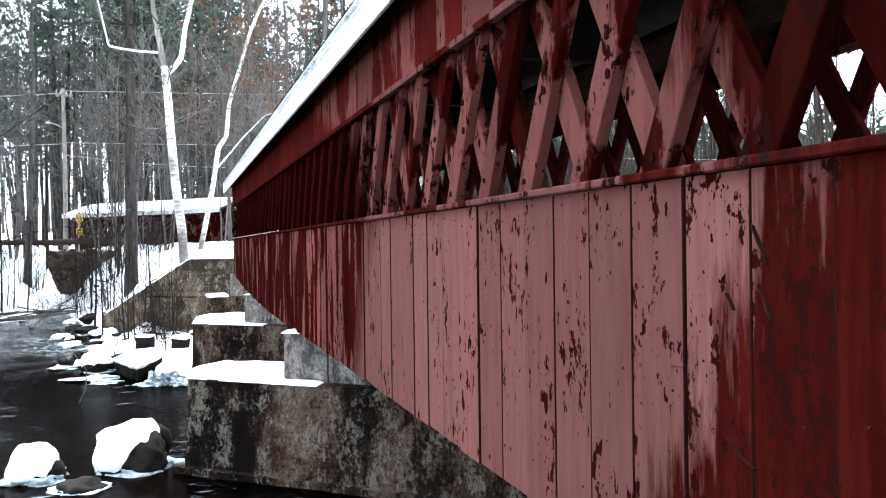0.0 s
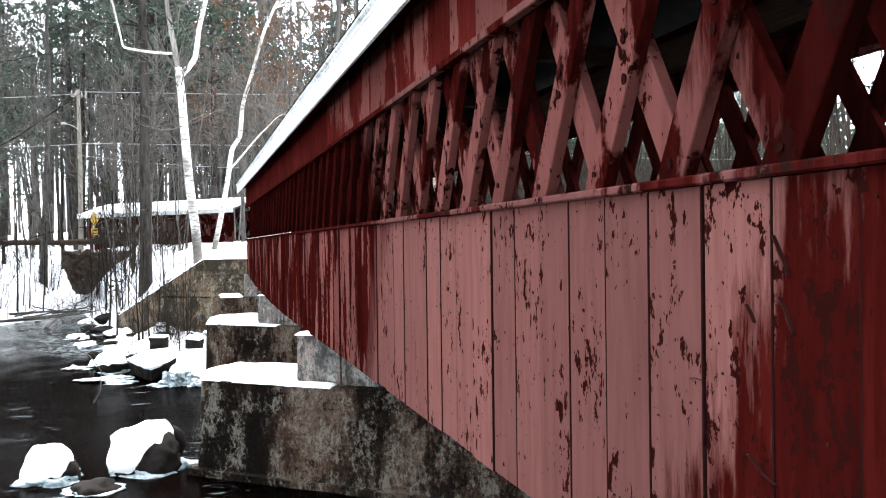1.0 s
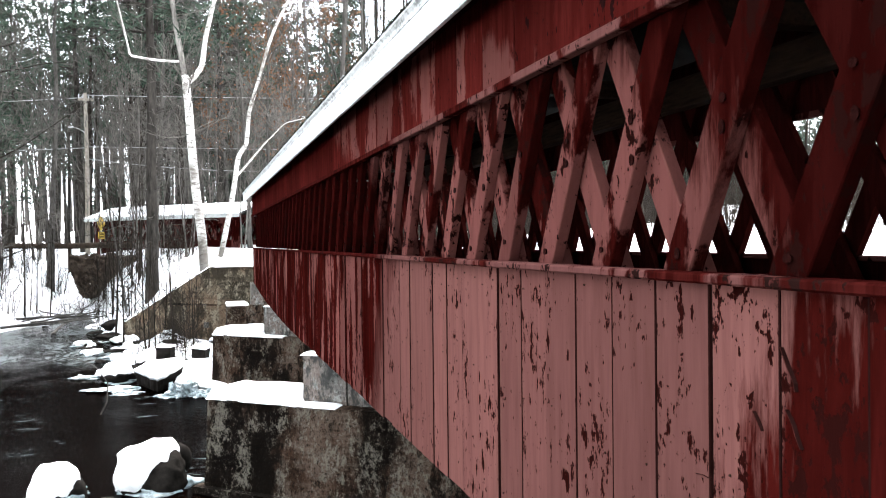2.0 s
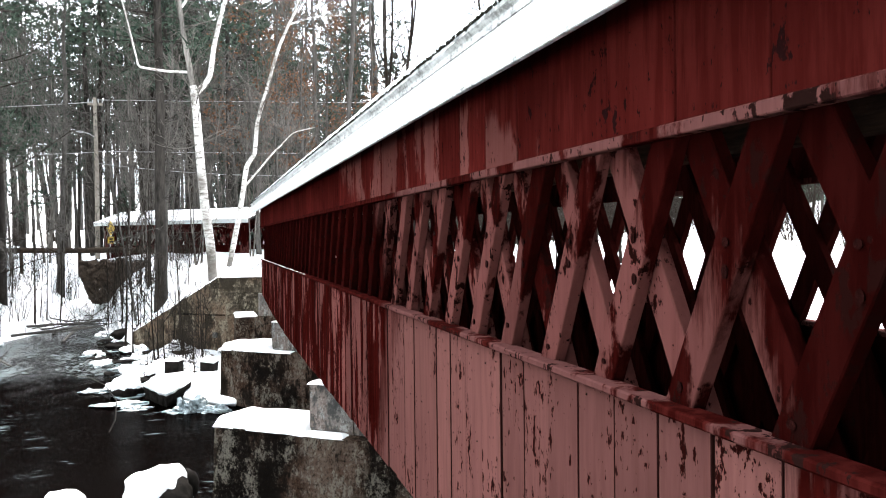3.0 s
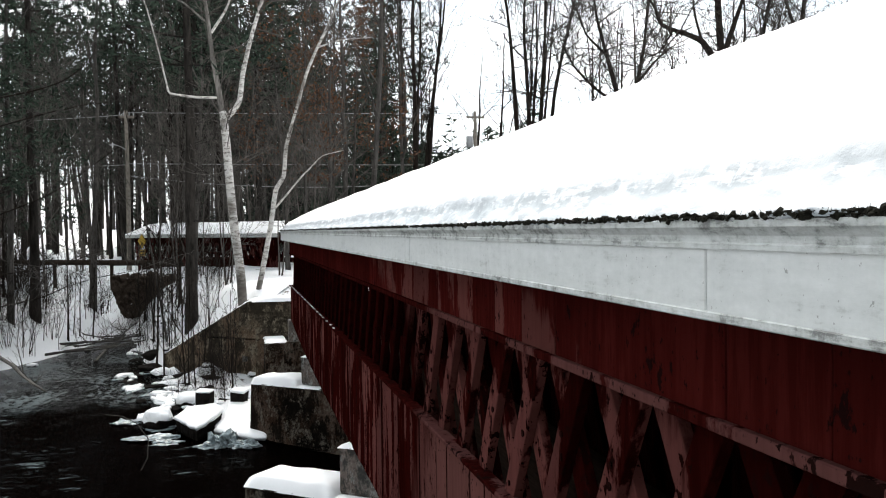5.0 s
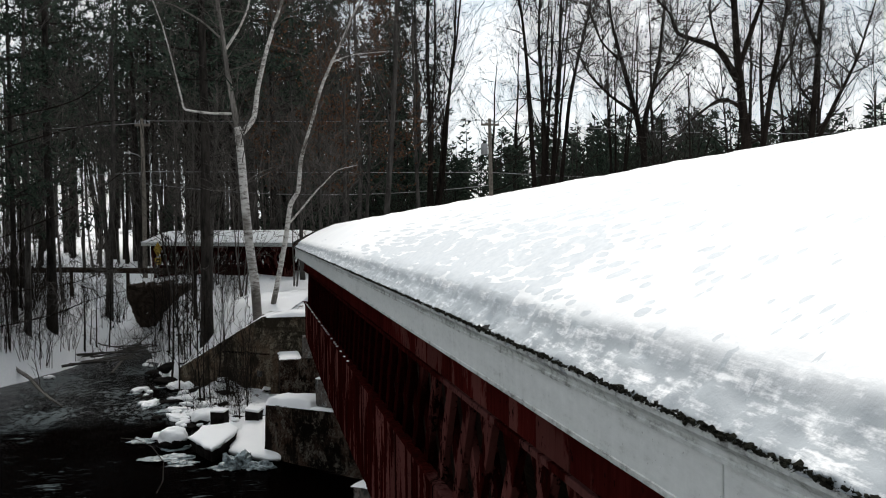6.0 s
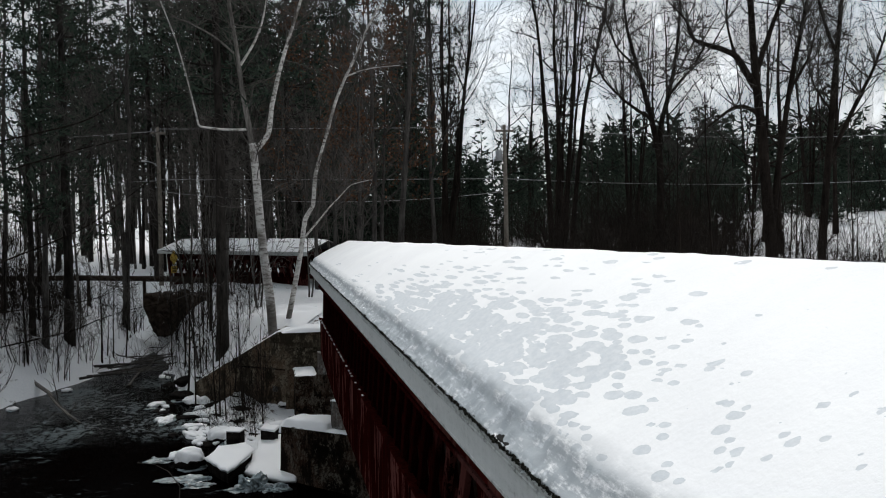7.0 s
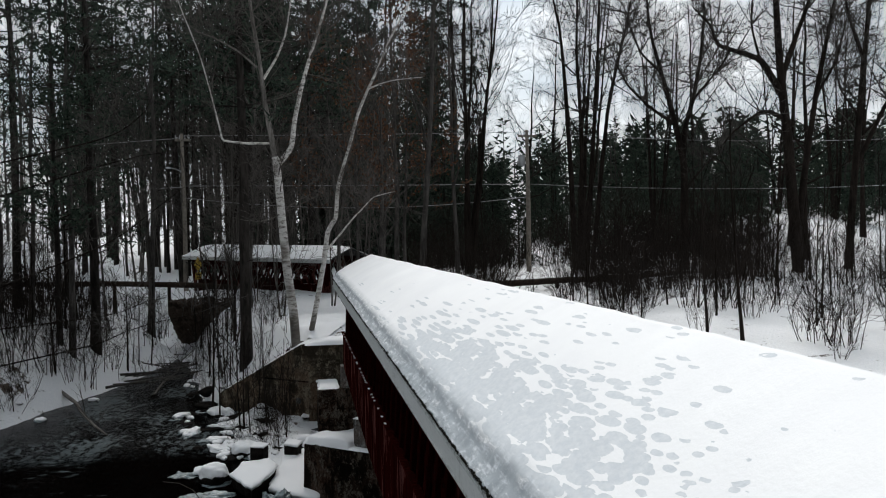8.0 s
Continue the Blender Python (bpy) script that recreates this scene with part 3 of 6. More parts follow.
# frieze boards above the lattice
rng = random.Random(9)
y = 1.783 - 0.45 * 22
while y < Y1 - 0.02:
    if y > Y0 - 0.4:
        a, b = max(y, Y0), min(y + 0.45, Y1)
        p = rng.uniform(-0.002, 0.002)
        part("frieze_board", box((p - 0.004, a + rng.choice((0.002, 0.003, 0.005)), FRIEZE_Z), (0.02 + p, b - 0.002, 3.42), 0.003), RED_DEEP, bridge)
    y += 0.45
part("frieze_board", box((WIDE - 0.02, Y0, FRIEZE_Z), (WIDE, Y1, 3.42)), RED_SHADED, bridge)
for a, b in ((-0.028, 0.02), (WIDE - 0.02, WIDE + 0.028)):
    part("frieze_trim", box((a, Y0, FRIEZE_Z - 0.035), (b, Y1, FRIEZE_Z + 0.004), 0.004), RED_RAIL, bridge)

# small heaps of snow left on the rail between the planks
rng = random.Random(27)
y = 1.755 + PITCH * 20 + 0.2
while y < Y1 - 0.3:
    w = rng.uniform(0.05, 0.11)
    bm = bmesh.new()
    bmesh.ops.create_icosphere(bm, subdivisions=2, radius=1.0, matrix=Matrix.Translation((-0.012, y + rng.uniform(-0.06, 0.06), RAIL_Z)) @ Matrix.Diagonal((0.020, w * 0.7, 0.007, 1)))
    for v in bm.verts:
        v.co.z += 0.003 * wob(v.co.y * 30, v.co.x * 50)
    part("snow", bm, SNOW, bridge, "little heap of snow on the rail", True)
    y += PITCH * 0.5 if rng.random() < 0.7 else PITCH

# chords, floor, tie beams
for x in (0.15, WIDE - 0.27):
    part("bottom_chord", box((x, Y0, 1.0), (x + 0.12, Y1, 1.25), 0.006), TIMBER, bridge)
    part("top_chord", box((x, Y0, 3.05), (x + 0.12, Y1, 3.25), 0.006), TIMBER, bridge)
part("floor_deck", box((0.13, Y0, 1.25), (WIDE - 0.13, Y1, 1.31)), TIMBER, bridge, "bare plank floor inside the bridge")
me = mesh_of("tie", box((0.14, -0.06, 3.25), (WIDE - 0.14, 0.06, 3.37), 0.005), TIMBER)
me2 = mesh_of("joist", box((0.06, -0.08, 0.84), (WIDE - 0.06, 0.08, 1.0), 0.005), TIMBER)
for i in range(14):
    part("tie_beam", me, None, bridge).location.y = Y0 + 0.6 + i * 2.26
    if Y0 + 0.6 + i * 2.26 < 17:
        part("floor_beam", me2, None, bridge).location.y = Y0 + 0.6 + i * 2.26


def ridge(y):
    """Crest of the snow on the roof."""
    f = (y - 3.3) / (22.9 - 3.3)
    return lerp(1.035, 0.785, f), lerp(4.325, 4.045, f)


RX0, RZ0 = ridge(Y0)
RX1, RZ1 = ridge(Y1)
for name, ex in (("roof_near_slope", EAVE_X - 0.02), ("roof_far_slope", None)):
    bm = bmesh.new()
    pts = []
    for yy in (Y0 - 0.02, Y1 + 0.02):
        rx, rz = ridge(yy)
        x = ex if ex is not None else 2 * rx + 0.22
        for dz in (0, -0.05):
            pts.append(((x, yy, 3.46 + dz), (rx, yy, rz - 0.06 + dz)))
    v = [[bm.verts.new(p) for p in q] for q in pts]
    (a0, a1), (b0, b1), (c0, c1), (d0, d1) = v
    for f in ((a0, a1, c1, c0), (b0, d0, d1, b1), (a0, c0, d0, b0), (a1, b1, d1, c1), (a0, b0, b1, a1), (c0, c1, d1, d0)):
        bm.faces.new(f)
    bmesh.ops.recalc_face_normals(bm, faces=bm.faces[:])
    part("roof_slope", bm, SHINGLE, bridge, "dark shingled roof slope under snow")

# white fascia boards along the eave, with a crown moulding above
for a, b in ((Y0, -2.1), (-2.1, 1.95), (1.95, 5.68), (5.68, 9.4), (9.4, 13.2), (13.2, 17), (17, Y1)):
    part("fascia_board", box((EAVE_X - 0.024, a + 0.003, 3.215), (EAVE_X, b - 0.003, 3.392), 0.003), WHITE, bridge, "weathered white painted fascia board")
    part("batten", box((EAVE_X - 0.012, b - 0.012, 3.22), (EAVE_X - 0.001, b + 0.012, 3.39)), SEAM, bridge, "dark joint between fascia boards")
part("drip_edge", box((EAVE_X - 0.027, Y0, 3.209), (EAVE_X - 0.003, Y1, 3.232), 0.003), WHITE_DIRTY, bridge, "lower lip of the white fascia")
crown = [(EAVE_X - 0.024, 3.383), (EAVE_X - 0.030, 3.384), (EAVE_X - 0.031, 3.396), (EAVE_X - 0.026, 3.400), (EAVE_X - 0.029, 3.416), (EAVE_X - 0.040, 3.430), (EAVE_X - 0.046, 3.436), (EAVE_X - 0.046, 3.452), (EAVE_X + 0.012, 3.452), (EAVE_X + 0.012, 3.383)]
part("fascia_cap", prism(crown, 1, Y0, Y1), WHITE_DIRTY, bridge, "grey weathered crown moulding with peeling white paint")
part("soffit", box((EAVE_X, Y0, 3.36), (0.0, Y1, 3.385)), RED_SHADED, bridge)
for yy, d in ((Y1 - 0.03, 0.02), (Y0 + 0.01, 0.02)):
    rx, rz = ridge(yy)
    part("gable_board", prism([(0, 3.42), (EAVE_X, 3.42), (rx, rz - 0.13), (2 * rx + 0.2, 3.42), (WIDE, 3.42), (WIDE, 3.0), (0, 3.0)], 1, yy, yy + d), RED, bridge, "red gable board over the portal")

# moss and needles caught along the eave
rng = random.Random(13)
bm = bmesh.new()
y = Y0
while y < Y1:
    near = -0.5 < y < 9
    w = rng.uniform(0.003, 0.008) * (1.6 if rng.random() < 0.05 else 1.0) * (1.0 if near else 1.5)
    m = Matrix.Translation((EAVE_X - 0.042 + rng.uniform(-0.010, 0.006), y, 3.458 + rng.uniform(-0.004, 0.008))) @ Matrix.Diagonal((w * 0.8, w * 1.5, w * rng.uniform(0.6, 1.2), 1))
    ret = bmesh.ops.create_icosphere(bm, subdivisions=1, radius=1.0, matrix=m)
    for v in ret["verts"]:
        v.co += Vector((rng.uniform(-1, 1), rng.uniform(-1, 1), rng.uniform(-1, 1))) * w * 0.5
    for k in range(2 if near else 0):
        c = Vector((EAVE_X - 0.046, y + rng.uniform(-0.01, 0.01), 3.457))
        tip = c + Vector((rng.uniform(-0.018, 0.004), rng.uniform(-0.02, 0.02), rng.uniform(-0.010, 0.020)))
        bm.faces.new([bm.verts.new(p) for p in (c - Vector((0, 0.0016, 0)), c + Vector((0, 0.0016, 0.001)), tip)])
    y += rng.uniform(0.003, 0.008) if near else 0.03
part("moss_strip", bm, MOSS, bridge, "dark moss and needles along the eave")["kind"] = "stuff"

# roof snow
def roof_snow(x, y):
    rx, rz = ridge(y)
    f = x
    e = EAVE_X - 0.045
    if f <= 1:
        px, pz = lerp(e, rx, f), lerp(3.50, rz, f) + 0.05 * math.sin(math.pi * f) ** 1.0
    else:
        g = f - 1
        px, pz = lerp(rx, 2 * rx + 0.25, g), lerp(rz, 3.50, g) + 0.05 * math.sin(math.pi * g)
    rough = max(0.0, 1 - f / 0.16)
    lip = 0.105 + 0.03 * wob(3.0, y * 1.4, 2) + 0.02 * wob(7.0, y * 6, 2)
    step = max(0.0, min(1.0, (lip - f) / 0.03))
    pz += 0.02 * (1 - step) * max(0.0, 1 - f / 0.3) - 0.028 * step
    pz += step * 0.014 * wob(px * 30, y * 4, 9)
    pz += 0.012 * wob(px * 1.5, y * 1.2) + 0.006 * wob(px * 6, y * 6, 2)
    pz += rough * (0.022 * wob(px * 22, y * 18, 5) + 0.018 * wob(px * 8, y * 5, 7) - 0.02)
    px += rough * 0.02 * wob(1.3, y * 16, 4)
    return px, y, pz


fs = [0, 0.0, 0.012, 0.025, 0.04, 0.055, 0.07, 0.08, 0.09, 0.10, 0.11, 0.12, 0.13, 0.145, 0.16, 0.2, 0.26, 0.33, 0.42, 0.5, 0.6, 0.7, 0.8, 0.88, 0.94, 0.98, 1.0, 1.03, 1.1, 1.3, 1.6, 2.0]
ys = []
y = Y0 - 0.03
while y < Y1 + 0.05:
    ys.append(y)
    y += 0.03 + max(0, y - 4) * 0.003
ys.append(Y1 + 0.05)


def snow_point(f, y):
    if f == "edge":
        x, yy, z = roof_snow(0.0, y)
        return x + 0.015, y, 3.455
    return roof_snow(f, y)


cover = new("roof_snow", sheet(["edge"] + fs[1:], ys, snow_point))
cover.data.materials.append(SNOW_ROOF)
tagged(cover, "smooth white snow with grey slush spots lying on the roof", "snow", kind="stuff")

# ---- piers, abutment ----
SKEW = Matrix.Rotation(radians(-41), 4, "Z")


def rough_box(lo, hi, cuts, amount, batter=0.0, turn=None, freq=3.0):
    bm = box(lo, hi)
    bmesh.ops.subdivide_edges(bm, edges=bm.edges[:], cuts=cuts, use_grid_fill=True)
    mid = [(a + b) / 2 for a, b in zip(lo, hi)]
    for v in bm.verts:
        c = v.co
        k = (hi[2] - c.z) * batter
        for i in (0, 1):
            c[i] += math.copysign(k, c[i] - mid[i])
        worn = 1.0 + 1.2 * (c.z > hi[2] - 0.02)
        n = Vector((wob(c.x * freq, c.y * freq, c.z * freq), wob(c.x * freq + 5, c.y * freq, c.z * freq), wob(c.x * freq, c.y * freq + 9, c.z * freq) * 0.6))
        v.co = c + n * amount * worn
        if turn is not None:
            v.co = turn @ v.co
    return bm


def snow_pad(x0, y0, x1, y1, z, thick, turn=None, seed=0.0, hang=0.02):
    """A rounded cushion of snow over a flat top."""
    n = max(10, int((x1 - x0) / 0.05))
    m = max(8, int((y1 - y0) / 0.05))
    def fn(u, v):
        fu, fv = u * 2 - 1, v * 2 - 1
        e = max(abs(fu), abs(fv))
        edge = 1 - e ** 6
        px, py = lerp(x0 - hang, x1 + hang, u), lerp(y0 - hang, y1 + hang, v)
        px += 0.03 * wob(px * 4, py * 4, seed) * e
        py += 0.03 * wob(px * 4, py * 4, seed + 4) * e
        pz = z + (thick * (1 + 0.35 * wob(px * 1.7, py * 1.7, seed))) * max(edge, 0.0) ** 0.6 - 0.012
        p = Vector((px, py, pz))
        return tuple(turn @ p) if turn is not None else tuple(p)
    me = sheet([i / n for i in range(n + 1)], [i / m for i in range(m + 1)], fn)
    me.materials.append(SNOW)
    return me


def pier(x, y, top, length, thick, px, seed):
    ob = thing("bridge_pier", "stained concrete pier topped with snow, standing in the stream", "pier", "bridge piers", at=(x, y, 0))
    part("body", rough_box((0, 0, WATER_Z - 0.6), (length, thick, top), 11, 0.02, 0.03, SKEW), CONC, ob)
    part("footing", rough_box((-0.16, -0.12, WATER_Z - 0.6), (length, thick + 0.12, WATER_Z + 0.09), 6, 0.03, 0.02, SKEW), CONC, ob, "dark wet footing ledge at the waterline")
    part("bearing_block", rough_box((px, 0.2, top - 0.02), (px + 0.62, thick - 0.06, top + 0.6), 3, 0.008, 0.0, SKEW), CONC_PALE, ob, "pale grey concrete bearing block")
    part("bearing_block", rough_box((px + 0.63, 0.22, top - 0.02), (px + 2.4, thick - 0.06, top + 0.58), 3, 0.008, 0.0, SKEW), CONC_PALE, ob, "pale grey concrete bearing block")
    part("snow", snow_pad(0.0, 0.0, px + 0.02, thick, top, 0.20, SKEW, seed), None, ob, "thick cushion of white snow")
    part("snow", snow_pad(px - 0.03, -0.01, px + 0.62, 0.2, top, 0.045, SKEW, seed + 3, 0.0), None, ob, "narrow strip of white snow")
    part("snow", snow_pad(px, 0.2, px + 0.35, thick - 0.06, top + 0.6, 0.035, SKEW, seed + 5), None, ob, "thin snow on the block")
    return ob


pier(-1.28, 11.45, 0.17, 5.0, 0.62, 1.33, 1.0)
pier(-1.09, 18.65, 0.26, 5.0, 0.62, 1.15, 12.0)

abutment = thing("abutment", "tan concrete abutment with a sloping wing wall and snow on top", "abutment")
part("front_wall", rough_box((-0.88, 24.22, -1.4), (2.6, 24.98, 1.54), 9, 0.012), CONC_WING, abutment)
bm = bmesh.new()
WA, WB = Vector((-0.88, 24.40, 0)), Vector((-3.46, 26.48, 0))
NRM = Vector((0.63, 0.777, 0)) * 0.62
rows = []
for i in range(13):
    f = i / 12
    p = WA.lerp(WB, f)
    zt = 1.54 - 0.53 * max(0.0, f * 3.31 - 0.2)
    rows.append([bm.verts.new((q.x, q.y, z)) for q, z in ((p, -1.4), (p, lerp(-1.4, zt, 0.5)), (p, zt), (p + NRM, zt), (p + NRM, -1.4))])
for r0, r1 in zip(rows, rows[1:]):
    for j in range(4):
        bm.faces.new((r0[j], r1[j], r1[j + 1], r0[j + 1]))
bm.faces.new(rows[-1][::-1])
bm.faces.new(rows[0])
bmesh.ops.recalc_face_normals(bm, faces=bm.faces[:])
part("wing_wall", bm, CONC_WING, abutment, "sloping tan concrete wing wall")


def wing_cap(u, v):
    p = WA.lerp(WB, u) + NRM * lerp(-0.05, 1.3, v)
    e = abs(v * 2 - 1)
    return p.x + 0.03 * wob(u * 30, 2), p.y, 1.54 - 0.53 * max(0.0, u * 3.31 - 0.2) + 0.09 * (1 - e ** 4) + 0.02 * wob(u * 18, v * 3) - 0.01


def wing_drift(u, v):
    p = WA.lerp(WB, u) + NRM * lerp(0.9, 6.5, v)
    top = 1.57 - 0.53 * max(0.0, u * 3.31 - 0.2)
    z = max(lerp(top, ground_height(p.x, p.y), min(1.0, v * 1.6)), ground_height(p.x, p.y)) + 0.05 - 0.4 * max(0.0, v - 0.85)
    return p.x, p.y, z + 0.03 * wob(p.x * 2, p.y * 2, 4)


drift = sheet([i / 40 for i in range(41)], [i / 24 for i in range(25)], wing_drift)
drift.materials.append(SNOW)
part("snow", drift, None, abutment, "drifted white snow behind the wing wall")
me = sheet([i / 40 for i in range(41)], [i / 8 for i in range(9)], wing_cap)
me.materials.append(SNOW)
part("snow", me, None, abutment, "white snow along the sloping wall top")
part("snow", snow_pad(-0.95, 24.2, 2.6, 25.4, 1.53, 0.12, None, 4.0), None, abutment, "white snow on the wall top")
seat = thing("concrete_block", "stained concrete block under snow before the abutment", "block")
part("block", rough_box((-0.66, 22.85, -1.4), (2.5, 24.2, 0.56), 7, 0.015, 0.01), CONC, seat)
part("snow", snow_pad(-0.66, 22.85, -0.12, 24.2, 0.56, 0.06, None, 7.0), None, seat)
part("bearing_post", rough_box((-0.06, 22.88, 0.5), (0.25, 23.3, 1.12), 2, 0.006), CONC_PALE, seat, "pale concrete bearing post")
near_abutment = thing("abutment", "concrete abutment under the bridge's other end", "abutment")
part("front_wall", rough_box((-1.2, -9.4, -1.6), (3.0, -7.9, 0.95), 4, 0.02), CONC, near_abutment)


# ---- stones, slabs, ice ----
def blob(rx, ry, rz, seed, subdiv=3, amount=0.22, flat=0.0):
    bm = bmesh.new()
    bmesh.ops.create_icosphere(bm, subdivisions=subdiv, radius=1.0)
    for v in bm.verts:
        c = v.co.copy()
        k = 1 + amount * wob(c.x * 1.3 + seed, c.y * 1.3, c.z * 1.3) + amount * 0.4 * wob(c.x * 4 + seed, c.y * 4, c.z * 4) + amount * 0.14 * wob(c.x * 10 + seed, c.y * 10, c.z * 10)
        c *= k
        if flat and c.z > flat:
            c.z = flat + (c.z - flat) * 0.25
        v.co = (c.x * rx, c.y * ry, c.z * rz)
    return bm


def snow_lid(rx, ry, rz, seed, lift, bare=0.0):
    """Snow over the upper part of a stone; its lower part sinks into the stone."""
    bm = blob(rx, ry, rz, seed, 4 if rx > 0.25 else 3, 0.22 if rz > 0.16 else 0.4)
    for v in bm.verts:
        c = v.co
        cut = rz * (0.18 + 0.5 * wob(c.x / rx * 1.4 + seed, c.y / ry * 1.4, 2.0) + 0.16 * wob(c.x / rx * 5, c.y / ry * 5, seed))
        cut += rz * bare * max(-0.5, min(1.0, c.x / rx * 1.4 - 0.2))
        f = max(-1.0, min(1.0, (c.z - cut) / rz * 3.0))
        if f < 0:
            v.co = c * (1 + 0.12 * f)
        else:
            v.co = c * (1 + 0.07 * math.sqrt(f)) + Vector((0, 0, lift * f + 0.012 * wob(c.x * 14, c.y * 14, c.z * 14)))
    return bm


def stone(x, y, z, rx, ry, rz, seed, lift=0.06, ice=False, turn=0.0, bare=0.0, label="dark wet boulder with a cap of snow in the stream"):
    ob = thing("boulder", label, "boulder", "stream boulders", at=(x, y, z))
    ob.rotation_euler = (0, 0, radians(turn))
    part("rock", blob(rx, ry, rz, seed, 4 if rx > 0.3 else 3, 0.22 if rz > 0.16 else 0.4), ROCK, ob, smooth=True)
    if lift:
        part("snow", snow_lid(rx, ry, rz, seed, lift, bare), SNOW, ob, "rounded cap of white snow", True)
    if ice:
        part("ice", blob(rx * 1.16, ry * 1.12, 0.15 if ry > 0.3 else 0.04, seed + 9, 4 if rx > 0.3 else 3, 0.55), ICE, ob, "ragged collar of grey ice", True).location.z = water_z(y) - z
    return ob


stone(-1.98, 11.95, -0.92, 0.47, 0.42, 0.40, 3.0, 0.07, True, -20, 1.0)
stone(-3.12, 11.75, -1.02, 0.34, 0.33, 0.33, 8.0, 0.06, True, 0, 0.6)
stone(-2.55, 11.05, -1.06, 0.30, 0.25, 0.15, 15.0, 0.0, True, 0, 0, "low dark boulder awash with a ring of ice")
stone(-1.62, 12.3, -0.78, 0.13, 0.16, 0.2, 21.0, 0.0)


def slab(outline, z0, z1, tilt, seed, label, thick=0.08):
    """A broken angular slab of rock with a skin of snow."""
    cx = sum(p[0] for p in outline) / len(outline)
    cy = sum(p[1] for p in outline) / len(outline)
    ob = thing("rock_slab", label, "rock", "rock slabs", at=(cx, cy, z0))
    ob.rotation_euler = (radians(tilt[0]), radians(tilt[1]), 0)
    def ring(k, z, jig):
        out = []
        n = len(outline)
        for i in range(n):
            (x0, y0), (x1, y1) = outline[i], outline[(i + 1) % n]
            for t in range(6):
                x, y = lerp(x0, x1, t / 6) - cx, lerp(y0, y1, t / 6) - cy
                w = 1 + jig * wob(x * 5 + seed, y * 5, z * 4)
                out.append((x * k * w, y * k * w, z))
        return out
    def solid(layers):
        bm = bmesh.new()
        rows = [[bm.verts.new(p) for p in lay] for lay in layers]
        m = len(rows[0])
        for r0, r1 in zip(rows, rows[1:]):
            for j in range(m):
                bm.faces.new((r0[j], r0[(j + 1) % m], r1[(j + 1) % m], r1[j]))
        bm.faces.new(rows[0][::-1])
        c = bm.verts.new((0, 0, layers[-1][0][2] + 0.004))
        for j in range(m):
            bm.faces.new((rows[-1][j], rows[-1][(j + 1) % m], c))
        bmesh.ops.recalc_face_normals(bm, faces=bm.faces[:])
        return bm
    h = z1 - z0
    part("rock", solid([ring(0.74, 0, 0.2), ring(0.86, h * 0.35, 0.22), ring(0.97, h * 0.7, 0.14), ring(0.98, h, 0.10)]), ROCK, ob)
    part("snow", solid([ring(0.99, h - min(0.05, thick * 0.8), 0.12), ring(1.05, h + thick * 0.3, 0.13), ring(1.03, h + thick * 0.7, 0.11), ring(0.92, h + thick * 1.1, 0.07), ring(0.7, h + thick * 1.2, 0.03), ring(0.4, h + thick * 1.0, 0.02)]), SNOW, ob, "flat skin of white snow", True)
    return ob


slab([(-2.64, 19.3), (-2.45, 18.95), (-2.18, 18.52), (-1.92, 18.9), (-1.66, 19.5), (-1.85, 19.9), (-2.4, 19.85)], -1.15, -0.47, (9, -2), 3.0, "broad wedge of dark rock under flat snow", 0.05)
slab([(-2.30, 20.0), (-2.0, 19.9), (-1.9, 20.2), (-2.22, 20.35)], -1.0, -0.10, (2, 1), 7.0, "upright squared block of grey rock among snowy stones", 0.02)
slab([(-1.86, 18.9), (-1.3, 18.45), (-0.82, 18.3), (-0.75, 19.4), (-0.9, 20.4), (-1.55, 20.5), (-1.7, 19.6)], -1.2, -0.66, (9, 0), 12.0, "low rock slab buried in snow beside the pier", 0.07)
slab([(-1.58, 20.45), (-1.28, 20.3), (-1.16, 20.65), (-1.5, 20.8)], -0.9, -0.2, (4, 4), 17.0, "small dark block of rock among snowy stones", 0.03)
stone(-3.05, 19.7, -0.66, 0.34, 0.26, 0.22, 47.0, 0.07, True)
stone(-3.4, 20.4, -0.76, 0.2, 0.2, 0.14, 49.0, 0.05, True)
stone(-2.5, 21.6, -0.66, 0.34, 0.28, 0.20, 63.0, 0.07, True)
stone(-1.1, 21.9, -0.62, 0.3, 0.25, 0.18, 65.0, 0.06, False)

for x, y, z, r, seed in ((-3.5, 26.0, -0.62, 0.3, 92.0), (-3.25, 25.65, -0.58, 0.3, 95.0), (-3.85, 26.7, -0.55, 0.3, 98.0), (-3.75, 27.5, -0.25, 0.34, 103.0), (-2.85, 25.3, -0.6, 0.24, 107.0)):
    stone(x, y, z, r * 1.2, r * 0.8, r * 0.5, seed, 0.03 if seed < 96 else 0.0, False, seed * 7, 0.0, "dark stone at the foot of the wing wall")


def ice_lump(x, y, rx, ry, rz, seed, label):
    """Ragged ice heaped where the current meets stones."""
    ob = thing("ice", label, "ice", "stream ice", at=(x, y, water_z(y)))
    bm = blob(rx, ry, rz, seed, 4, 0.75)
    for v in bm.verts:
        c = v.co
        c.z *= 1 + 0.6 * wob(c.x * 9 + seed, c.y * 9)
        c.x += 0.04 * wob(c.x * 12, c.y * 12, seed)
        c.y += 0.04 * wob(c.x * 12, c.y * 12, seed + 3)
    part("crust", bm, ICE, ob)
    return ob


